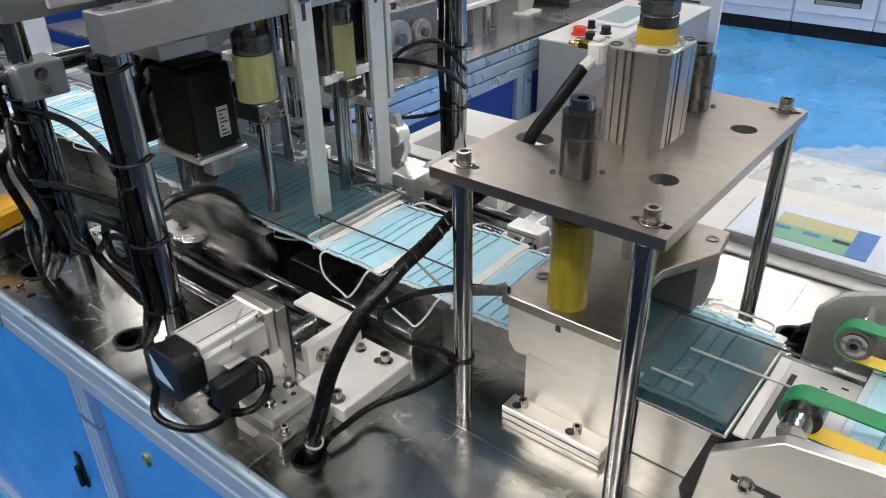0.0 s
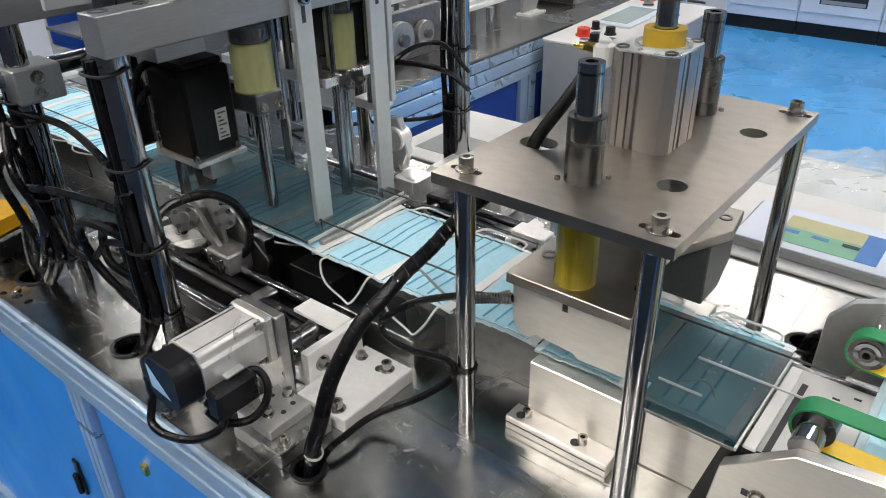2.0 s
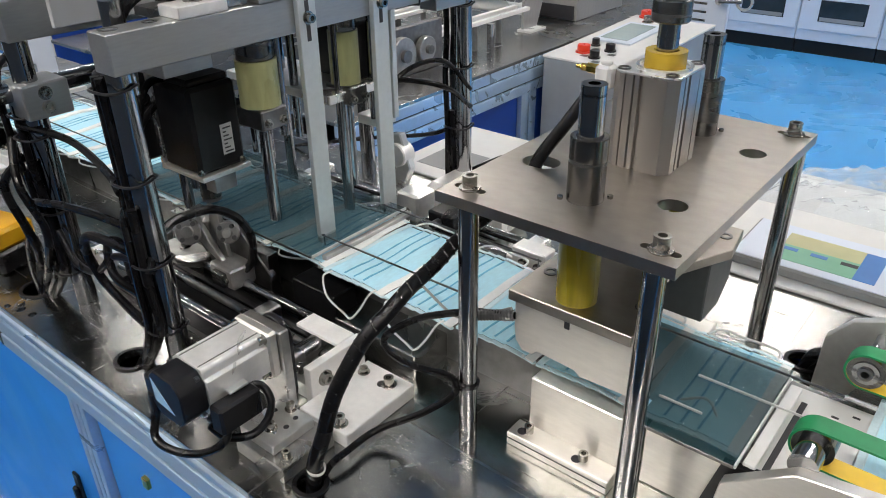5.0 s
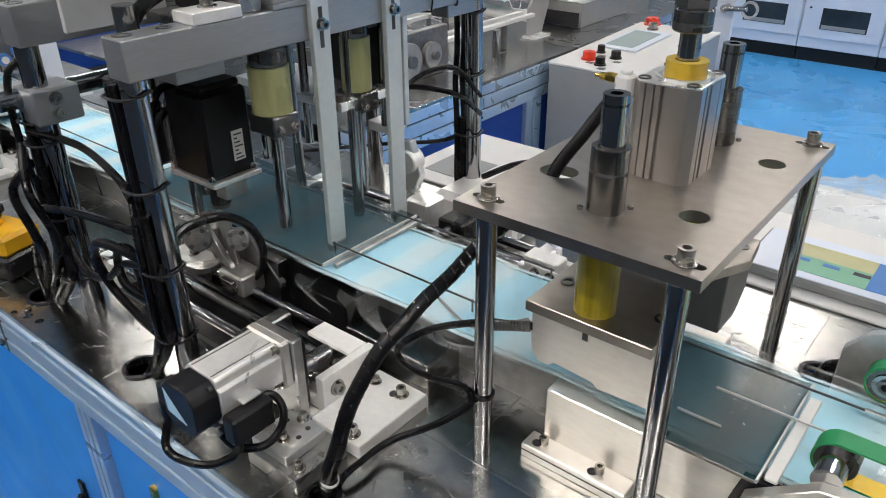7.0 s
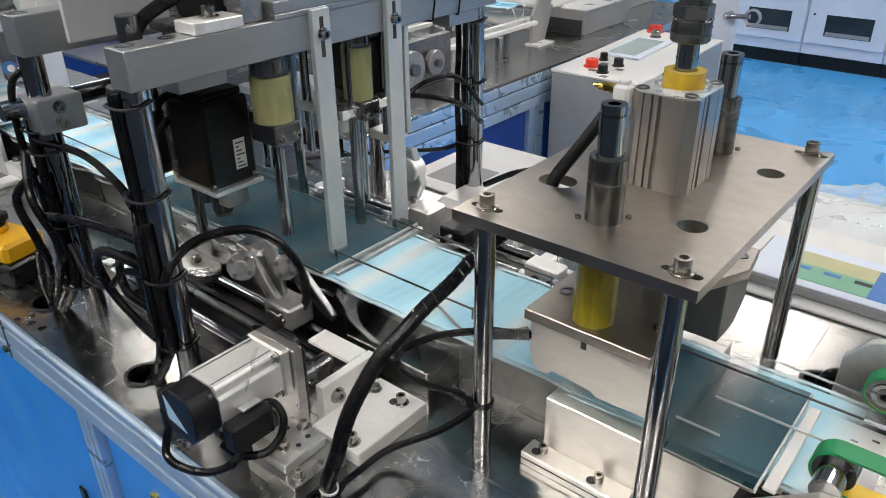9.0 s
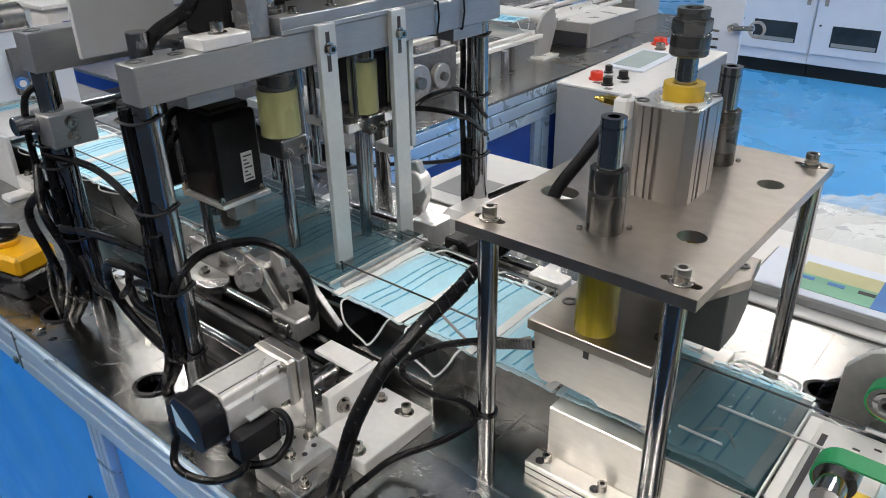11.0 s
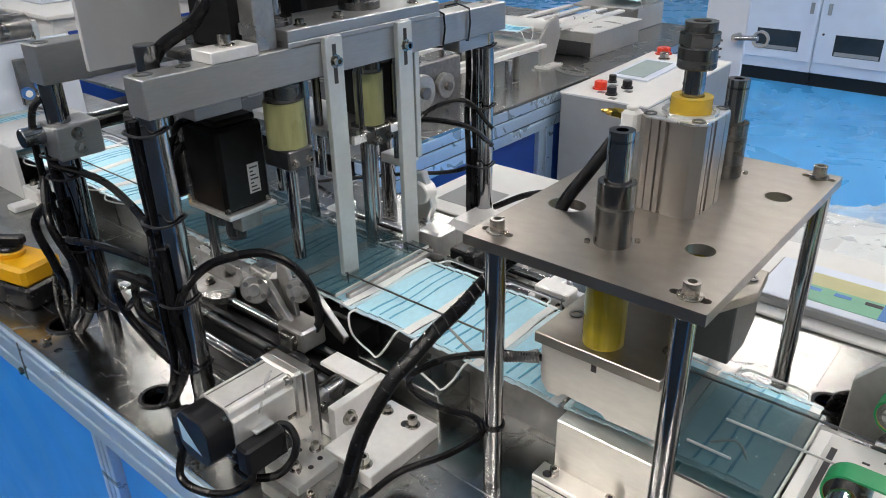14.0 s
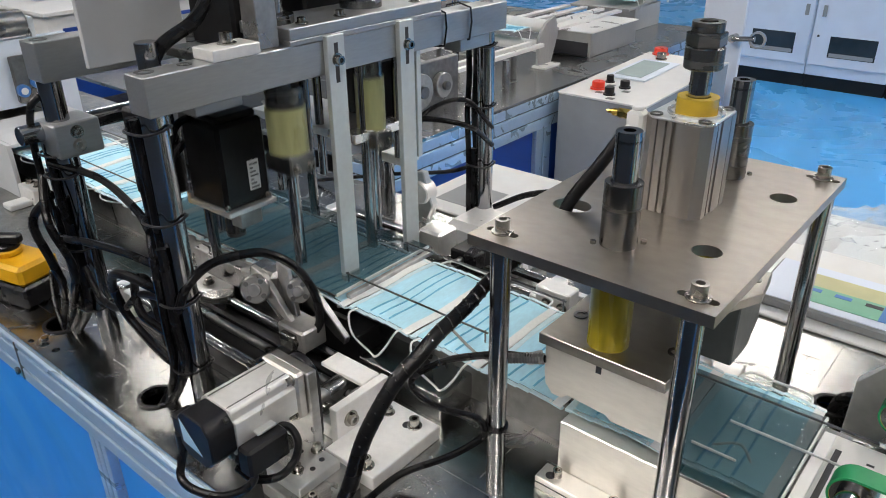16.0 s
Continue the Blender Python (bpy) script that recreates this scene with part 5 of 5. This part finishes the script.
def blue_guard():
    t = thing("guard_panel", (-0.66, 2.32, 0), "pale blue upright guard sheet with chromed clamp", "guard panel")
    part("sheet", box(-0.73, -0.575, 2.30, 2.312, 0.0, 1.35, 0.004), WHITE_CAB, t)
    part("side", box(-0.73, -0.70, 2.312, 2.60, 0.0, 1.35, 0.003), WHITE_CAB, t)
    part("clamp", tube((-0.60, 2.300, 0.865), (-0.60, 2.26, 0.865), 0.014, seg=16), CHROME, t)
    part("arm", tube((-0.60, 2.265, 0.865), (-0.52, 2.265, 0.872), 0.009, seg=14), CHROME, t)
    part("ring", ring((-0.51, 2.265, 0.87), (0, 1, 0), 0.03, 0.022, 0.01), CHROME, t)
    for z in (0.78, 0.81, 0.84):
        part("vent", box(-0.725, -0.655, 2.2985, 2.3002, z, z + 0.008, 0), DARKSTEEL, t)
    return t


blue_guard()


def upstream():
    t = thing("feed_housing", (-2.1, 0.1, 0.80), "white feed housing over the mask line", "housing")
    part("side", box(-2.9, -1.62, -0.06, -0.045, 0.80, 1.0, 0.003), WHITE, t)
    part("roof", box(-2.9, -1.62, -0.06, 0.32, 1.0, 1.012, 0.003), WHITE, t)
    part("side", box(-2.9, -1.62, 0.305, 0.32, 0.80, 1.0, 0.003), WHITE, t)
    for y0, y1, z0, z1 in ((-0.19, 0.07, 0.80, 1.085), (0.07, 0.262, 0.935, 1.085), (0.262, 0.31, 0.80, 1.085)):
        part("front_sheet", box(-1.500, -1.482, y0, y1, z0, z1, 0), WHITE_CAB, t, "pale sheet-metal front with a slot for the line")
    part("line_cover", box(-1.4815, -1.275, 0.056, 0.272, 0.908, 0.916, 0.001), PANEL_GREY, t, "pale cover plate over the line")
    part("line_cover", box(-1.4815, -1.275, 0.046, 0.0555, 0.80, 0.916, 0.001), PANEL_GREY, t)
    part("roller", tube((-1.49, -0.10, 1.118), (-1.49, 0.225, 1.118), 0.028, seg=28, bevel=0.003), DARKSTEEL, t, "dark grey roller")
    for y in (-0.108, 0.233):
        part("roller_bracket", box(-1.510, -1.470, y - 0.007, y + 0.007, 1.0855, 1.13, 0.002), ALU, t)
    part("gauge_bar", box(-1.4818, -1.468, 0.168, 0.226, 0.945, 1.05, 0.002), DARKSTEEL, t, "dark valve block")
    for y, z in ((0.178, 0.974), (0.212, 0.988)):
        g = part("gauge", tube((-1.4678, y, z), (-1.455, y, z), 0.014, seg=20), HMI_BLUE, t, "small blue pressure gauge")
        part("face", tube((-1.455, y, z), (-1.4535, y, z), 0.008, seg=20), WHITE, g)
    t = thing("far_machine", (-3.6, 1.6, 0), "white and blue machine standing behind the line", "machine")
    part("body", box(-4.6, -2.6, 0.75, 1.5, 0.0, 0.95, 0.004), WHITE, t)
    part("panel", box(-2.599, -2.59, 0.80, 1.45, 0.55, 0.90, 0.001), BLUE_DEEP, t, "deep blue panel")
    part("top", box(-4.62, -2.58, 0.73, 1.52, 0.95, 0.965, 0.002), WHITE, t)
    part("hood", box(-4.2, -2.9, 0.85, 1.4, 0.965, 1.45, 0.006), WHITE_CAB, t)
    t = thing("feed_plate", (-1.25, 0.07, 0.80), "small pale bracket with screws beside the line", "bracket")
    part("plate", box(-1.27, -1.20, 0.045, 0.085, 0.80, 0.835, 0.002), ALU_PALE, t)
    part("wing", box(-1.25, -1.215, 0.0, 0.0447, 0.80, 0.812, 0.002), ALU_PALE, t)
    for x in (-1.255, -1.22):
        cap_screw(t, x, 0.065, 0.835, 0.006, 0.008)
    part("tall_plate", box(-1.19, -1.06, 0.058, 0.064, 0.80, 0.872, 0.001), ALU, t)


upstream()


# ---- cables ----
def spiral(pts, radius, pitch, r):
    """A thin band wound round a smooth line."""
    line = smooth_path(pts, 12)
    out, a = [], 0.0
    for i in range(len(line) - 1):
        p, q = line[i], line[i + 1]
        d = (q - p).normalized()
        s = d.cross(Vector((0.31, 0.23, 0.92))).normalized()
        u = s.cross(d)
        n = max(1, int((q - p).length / pitch * 9))
        for k in range(n):
            out.append(p.lerp(q, k / n) + radius * (math.cos(a) * s + math.sin(a) * u))
            a += 2 * math.pi * (q - p).length / n / pitch
    return cable(out, r, None, 6, 1)


def hoses():
    t = thing("cable_hose", (-0.09, -0.147, 0.80), "thick black cable hose rising out of the table", "cable")
    b = cable([(-0.092, -0.147, 0.76), (-0.086, -0.147, 0.805), (-0.079, -0.147, 0.838), (-0.072, -0.139, 0.870), (-0.063, -0.124, 0.922), (-0.052, -0.093, 0.970), (-0.043, -0.066, 0.992), (-0.038, -0.042, 1.008), (-0.032, -0.006, 1.023), (-0.029, 0.036, 1.040), (0.002, 0.092, 1.080), (0.012, 0.110, 1.112), (0.030, 0.124, 1.145), (0.046, 0.140, 1.178)], 0.0088, None, 14, 14, 0.03, taper=0.72)
    part("hose", b, RUBBER, t)
    part("spiral_wrap", spiral([(-0.079, -0.147, 0.838), (-0.072, -0.139, 0.870), (-0.063, -0.124, 0.922), (-0.052, -0.093, 0.970), (-0.043, -0.066, 0.992), (-0.038, -0.042, 1.008), (-0.032, -0.006, 1.023), (-0.029, 0.036, 1.040), (0.002, 0.092, 1.080)], 0.0072, 0.0125, 0.0013), WRAP, t, "glossy black spiral wrap")
    b = cable([(0.046, 0.140, 1.177), (0.050, 0.149, 1.184)], 0.0058, None, 10)
    part("hose_end", b, WHITE, t, "white plug")
    part("tie", ring((-0.0795, -0.1465, 0.829), (0.3, 0, 1), 0.0100, 0.0085, 0.003), WHITE, t)
    t = thing("sensor_cable", (-0.08, -0.12, 0.80), "thin black cable looped and tied to a post", "cable")
    b = cable([(-0.088, -0.142, 0.79), (-0.084, -0.125, 0.812), (-0.082, -0.100, 0.816), (-0.078, -0.060, 0.818), (-0.035, -0.030, 0.846), (-0.008, -0.010, 0.872), (-0.006, -0.008, 0.886), (-0.018, -0.007, 0.892), (-0.066, -0.011, 0.885), (-0.094, -0.014, 0.891), (-0.103, -0.014, 0.903), (-0.090, -0.012, 0.922), (-0.057, 0.000, 0.946), (-0.010, 0.020, 0.962), (0.012, 0.030, 0.964), (0.036, 0.0395, 0.966)], 0.0040, None, 10, 10)
    part("lead", b, RUBBER, t)
    b = cable([(0.0, 0.020, 0.962), (0.016, 0.032, 0.9625), (0.034, 0.039, 0.9655)], 0.0056, None, 10, 12, 0.12)
    part("braid", b, DARKSTEEL, t, "braided grey sleeve")
    part("tie", ring((0.0, 0.006, 0.884), (0.1, 0, 1), 0.0125, 0.0102, 0.004), BLACK, t)
    b = cable([(-0.145, 0.10, 0.905), (-0.06, 0.060, 0.915), (0.0, 0.036, 0.955), (0.030, 0.040, 0.972)], 0.0018, None, 8, 8)
    part("lead", b, GREY_CAB, t, "thin grey lead")


hoses()


def bundle(x, y, base, n, seed, top, label, turn=1.04, tall=3):
    """Cables tied along a bridge post, out of their hole in the table."""
    rnd = random.Random(seed)
    t = thing("cable_bundle", (base[0], base[1], 0.80), label, "cable bundle", "cable bundles on the bridge posts")
    for k in range(n):
        # the first few climb to the top; the rest leave the bundle half way
        end = top if k < tall else 0.955 + 0.012 * k
        a = math.pi * (turn + (0.22 * k / max(1, tall - 1) if k < tall else 0.12 + 0.46 * (k - tall) / max(1, n - tall)))
        r = 0.0205 + 0.008 * (k % 2)
        px, py = x + r * math.cos(a), y + r * math.sin(a)
        jig = lambda s: s * rnd.uniform(-1, 1)  # noqa: E731
        pts = [(base[0] + jig(0.008), base[1] + jig(0.008), 0.77), (base[0] * 0.45 + px * 0.55 + jig(0.005), base[1] * 0.45 + py * 0.55 + jig(0.004), 0.815)]
        z = 0.865
        while z < end - 0.03:
            pts.append((px + jig(0.0022), py + jig(0.0022), z))
            z += 0.06
        pts.append((px, py, end))
        part("cable", cable(pts, 0.0050 + 0.0014 * (k % 3 == 0), None, 9, 6), RUBBER, t)
    for z in (0.86, 0.955, 1.06, top - 0.01):
        b = cable([(x + 0.018 * math.cos(a) * (1.75 if math.cos(a) < 0.2 else 1), y + 0.018 * math.sin(a) * (1.75 if math.sin(a) < 0.3 else 1), z + 0.002 * math.sin(3 * a)) for a in [2 * math.pi * k / 14 for k in range(15)]], 0.0017, None, 6, 3)
        part("tie", b, BLACK, t, "black cable tie")
    return t


bundle(-0.380, -0.109, (-0.435, -0.146), 7, 2, 1.176, "bundle of black cables tied along a chromed post")
bundle(-0.618, -0.109, (-0.71, -0.137), 7, 7, 1.10, "bundle of black cables tied along a chromed post")
bundle(-0.379, 0.488, (-0.40, 0.52), 3, 9, 1.17, "slim cable bundle tied to the far post", 0.98, 2)


def loose_loops():
    for pts, r, label in (
        ([(-0.632, -0.128, 0.965), (-0.59, -0.150, 0.985), (-0.52, -0.148, 1.000), (-0.45, -0.140, 1.005), (-0.405, -0.130, 1.0)], 0.0050, "black cable slung between two posts"),
        ([(-0.632, -0.128, 1.075), (-0.56, -0.10, 1.062), (-0.47, -0.105, 1.045), (-0.405, -0.125, 1.04)], 0.0050, "black cable slung between two posts"),
        ([(-0.626, -0.118, 1.165), (-0.632, -0.132, 1.150), (-0.642, -0.136, 1.11), (-0.644, -0.136, 1.05), (-0.640, -0.134, 1.00), (-0.634, -0.130, 0.96)], 0.0048, "black cable hanging beside a post"),
        ([(-0.405, -0.130, 0.905), (-0.44, -0.140, 0.925), (-0.485, -0.118, 0.945), (-0.500, -0.095, 0.930), (-0.470, -0.105, 0.905), (-0.410, -0.128, 0.885)], 0.0055, "coiled black cable loop tied to a post"),
        ([(-0.405, -0.128, 0.99), (-0.445, -0.105, 1.0), (-0.465, -0.085, 0.972), (-0.440, -0.100, 0.935), (-0.408, -0.128, 0.925)], 0.0050, "coiled black cable loop tied to a post"),
        ([(-0.535, 0.02, 1.09), (-0.52, -0.025, 1.06), (-0.470, -0.060, 1.005), (-0.430, -0.085, 0.985), (-0.402, -0.112, 0.975)], 0.0050, "black lead drooping from the black motor"),
        ([(-0.532, 0.045, 1.10), (-0.545, -0.005, 1.085), (-0.515, -0.045, 1.02), (-0.455, -0.080, 0.960), (-0.402, -0.114, 0.945)], 0.0050, "black lead drooping from the black motor"),
        ([(-0.425, -0.085, 1.20), (-0.425, -0.060, 1.238), (-0.420, -0.015, 1.262), (-0.428, 0.010, 1.290), (-0.440, 0.004, 1.330), (-0.45, -0.004, 1.42)], 0.0080, "thick black cable leading up from the bridge"),
        ([(-0.435, -0.080, 1.20), (-0.440, -0.050, 1.236), (-0.432, -0.008, 1.256), (-0.438, 0.022, 1.290), (-0.446, 0.014, 1.340), (-0.45, 0.01, 1.42)], 0.0060, "thick black cable leading up from the bridge"),
        ([(-0.365, 0.490, 0.99), (-0.36, 0.42, 1.04), (-0.40, 0.36, 1.06), (-0.43, 0.33, 1.05)], 0.0045, "black lead running from the far post"),
        ([(-0.365, 0.490, 1.02), (-0.38, 0.44, 1.075), (-0.40, 0.38, 1.075), (-0.42, 0.33, 1.04)], 0.0040, "black lead running from the far post"),
        ([(-0.365, 0.50, 0.87), (-0.30, 0.52, 0.905), (-0.22, 0.53, 0.92), (-0.14, 0.52, 0.895), (-0.10, 0.50, 0.84), (-0.09, 0.49, 0.803)], 0.0055, "black hose arching behind the press stand"),
        ([(0.25, 0.385, 0.77), (0.262, 0.378, 0.82), (0.30, 0.345, 0.85), (0.34, 0.325, 0.875), (0.42, 0.32, 0.88)], 0.0085, "black cable leaving a table hole"),
        ([(0.252, 0.388, 0.77), (0.275, 0.370, 0.812), (0.31, 0.335, 0.822), (0.36, 0.322, 0.835), (0.42, 0.322, 0.83)], 0.0075, "black cable leaving a table hole"),
        ([(-0.640, -0.13, 1.03), (-0.665, -0.155, 0.99), (-0.650, -0.150, 0.93), (-0.662, -0.140, 0.88), (-0.70, -0.137, 0.80)], 0.0062, "black cable hanging beside a post"),
        ([(-0.634, -0.14, 1.06), (-0.60, -0.160, 1.01), (-0.585, -0.150, 0.95), (-0.61, -0.145, 0.90), (-0.69, -0.137, 0.80)], 0.0055, "black cable hanging beside a post"),
        ([(-0.600, -0.128, 0.93), (-0.555, -0.135, 0.90), (-0.50, -0.135, 0.905), (-0.455, -0.130, 0.94), (-0.405, -0.130, 0.955)], 0.0048, "black cable slung between two posts"),
        ([(-0.408, -0.13, 0.965), (-0.45, -0.15, 0.98), (-0.49, -0.145, 0.95), (-0.49, -0.135, 0.90), (-0.45, -0.130, 0.87), (-0.41, -0.13, 0.86)], 0.0060, "coiled black cable loop tied to a post"),
        ([(-0.54, 0.03, 1.10), (-0.56, -0.02, 1.06), (-0.55, -0.05, 0.99), (-0.50, -0.08, 0.94), (-0.405, -0.118, 0.92)], 0.0055, "black lead drooping from the black motor"),
        ([(-0.532, 0.06, 1.112), (-0.500, -0.01, 1.125), (-0.470, -0.05, 1.09), (-0.430, -0.085, 1.03), (-0.402, -0.112, 1.0)], 0.0050, "black lead drooping from the black motor"),
        ([(-0.79, -0.105, 0.85), (-0.765, -0.12, 0.83), (-0.735, -0.132, 0.808), (-0.715, -0.135, 0.78)], 0.0035, "grey lead of the switch box"),
        ([(-0.86, 0.495, 0.802), (-0.62, 0.51, 0.87), (-0.45, 0.505, 0.92), (-0.37, 0.50, 0.98)], 0.0040, "black lead strung behind the bridge"),
    ):
        b = cable(pts, r, None, 10, 9)
        single("cable", b, RUBBER, label, "cable", "loose cables", at=pts[0])


loose_loops()


# the cable that swings with the gripper, in two stiff pieces
def swing_piece(pts, label):
    o = pts[0]
    return single("swing_cable", cable(pts, 0.0058, None, 10, 10), RUBBER, label, "cable", "swinging gripper cable", at=o)


SWING_A = swing_piece([(-0.372, -0.128, 0.945), (-0.368, -0.112, 0.975), (-0.365, -0.080, 0.992), (-0.356, -0.045, 0.994)], "black cable arching from the post to the gripper")
SWING_B = swing_piece([(-0.356, -0.045, 0.994), (-0.345, -0.015, 0.988), (-0.326, 0.012, 0.966), (-0.308, 0.026, 0.930), (-0.302, 0.028, 0.888), (-0.306, 0.020, 0.868)], "black cable dropping to the gripper")


def clamp_rod():
    t = thing("cross_rod", (-0.61, -0.11, 1.08), "grey clamp block with a chromed cross rod", "clamp")
    part("clamp", box(-0.644, -0.592, -0.128, -0.068, 1.086, 1.131, 0.002), BEAM, t)
    part("rod", tube((-0.632, -0.155, 1.117), (-0.632, 0.16, 1.117), 0.0125, seg=28, bevel=0.001), CHROME, t)
    for dz in (1.100, 1.118):
        side_screw(t, -0.592, -0.100, dz, (1, 0, 0), 0.006, 0.004)


clamp_rod()


# ---- what moves ----
BEATS = [-0.48, 0.03, 0.535, 1.055, 1.56, 2.075, 2.585, 3.1, 3.6, 4.11, 4.61, 5.11, 5.605, 6.1, 6.6, 7.1, 7.62, 8.14, 8.69, 9.21,
         9.72, 10.235, 10.75, 11.26, 11.775, 12.3, 12.81, 13.31, 13.83, 14.335, 14.85, 15.37, 15.88, 16.39]


# beats at which the masks step later or earlier than usual
LATE = {3.6: 3.5, 7.1: 7.0, 7.62: 7.5, 8.14: 8.09, 8.69: 8.6, 9.21: 9.01}


def beat_rows(marks, seconds=16.0):
    """Values that repeat with every beat: marks are (seconds after the beat, value)."""
    rows = []
    for b in BEATS:
        at = [round((b + dt) * FPS) for dt, _ in marks]
        for k in range(1, len(at)):
            at[k] = max(at[k], at[k - 1] + 1)
        rows.extend((f / FPS, v) for f, (_, v) in zip(at, marks))
    out = []
    for t in [0.0] + [t for t, _ in rows if 0 < t < seconds] + [seconds]:
        after = next((r for r in rows if r[0] >= t), rows[-1])
        before = [r for r in rows if r[0] <= t][-1]
        f = 0 if after[0] == before[0] else (t - before[0]) / (after[0] - before[0])
        out.append((t, [a + (c - a) * f for a, c in zip(before[1], after[1])]))
    return out


def motions():
    stroke = -0.035
    rows = beat_rows([(-0.058, (0.0,)), (-0.03, (stroke,)), (0.045, (stroke,)), (0.10, (0.0,))])
    walk(HEAD, [(t, pose(0.09, 0.18, 1.0 + z)) for t, (z,) in rows])
    steps = []
    n = 0
    for b in BEATS:
        mid = LATE.get(b, b - 0.175)
        a, c = mid - 0.045, mid + 0.045
        if c <= 0 or a >= 16.0:
            continue
        steps.append((max(a, 0.0), n))
        steps.append((min(c, 16.0), n + 1 if c <= 16.0 else n))
        n += 1
    if steps[0][0] > 0:
        steps.insert(0, (0.0, 0))
    if steps[-1][0] < 16.0:
        steps.append((16.0, n))
    # near ear loops: tucked under the cloth up to the bridge, hanging after it, folded over inside the press
    hinge = Vector((0, -0.0835, 0.004))

    def folded(angle):
        return Matrix.Translation(hinge) @ Matrix.Rotation(radians(angle), 4, "X") @ Matrix.Translation(-hinge)

    for ob, m in MASKS:
        x0 = m.translation.x
        walk(ob, [(t, Matrix.Translation((PITCH * k + (0.085 if x0 + PITCH * k > 0.29 else 0.0), 0, 0)) @ m) for t, k in steps])
        loop = next(c for c in ob.children if c.name.startswith("ear_loop"))
        angles = [(t, 75 if x0 + PITCH * k < -0.29 else 0 if x0 + PITCH * k < -0.06 else 116) for t, k in steps]
        rows = [(angles[0][0], folded(angles[0][1]))]
        for (ta, a), (tb, b) in zip(angles, angles[1:]):
            if b - a > 90:
                rows.append(((ta + tb) / 2, folded((a + b) / 2)))
            rows.append((tb, folded(b)))
        walk(loop, rows)

    # gripper and its cable
    away = Vector((-0.115, 0.012, -0.012))
    base = Vector((-0.325, 0.015, 0.845))
    marks = [(-0.20, (0.0,)), (-0.14, (1.0,)), (-0.03, (1.0,)), (0.05, (0.0,))]
    swing = beat_rows(marks)
    walk(GRIPPER, [(t, Matrix.Translation(base + f * away)) for t, (f,) in swing])
    c, m0, e0 = ORIGIN[SWING_A.name], ORIGIN[SWING_B.name], Vector((-0.306, 0.020, 0.868))
    e1 = e0 + away
    la, lb = (m0 - c).length, (e0 - m0).length
    axis = (e1 - c).normalized()
    d = (e1 - c).length
    along = (la * la - lb * lb + d * d) / (2 * d)
    up = (Vector((0, 0, 1)) - axis * axis.z).normalized()
    m1 = c + axis * along + up * math.sqrt(max(0.0, la * la - along * along))
    qa = (m0 - c).rotation_difference(m1 - c)
    qb = (e0 - m0).rotation_difference(e1 - m1)
    still = qa.copy()
    still.identity()
    rows_a, rows_b = [], []
    for t, (f,) in swing:
        ra = still.slerp(qa, f)
        rows_a.append((t, Matrix.Translation(c) @ ra.to_matrix().to_4x4()))
        mid = c + ra @ (m0 - c)
        rows_b.append((t, Matrix.Translation(mid) @ still.slerp(qb, f).to_matrix().to_4x4()))
    walk(SWING_A, rows_a)
    walk(SWING_B, rows_b)
    # weld heads dip after the masks have stopped, the swivel motor follows
    dip = beat_rows([(-0.09, (0.0,)), (-0.03, (-0.018,)), (0.09, (-0.018,)), (0.14, (0.0,))])
    for head in WELD:
        at = ORIGIN[head.name]
        walk(head, [(t, Matrix.Translation(at + Vector((0, 0, z)))) for t, (z,) in dip])
    sway = beat_rows([(-0.10, (-0.009,)), (-0.04, (-0.012,)), (0.03, (-0.009,)), (0.09, (-0.002,)), (0.15, (-0.009,))])
    at = ORIGIN[SWIVEL.name]
    walk(SWIVEL, [(t, Matrix.Translation(at + Vector((0, 0, z)))) for t, (z,) in sway])


motions()
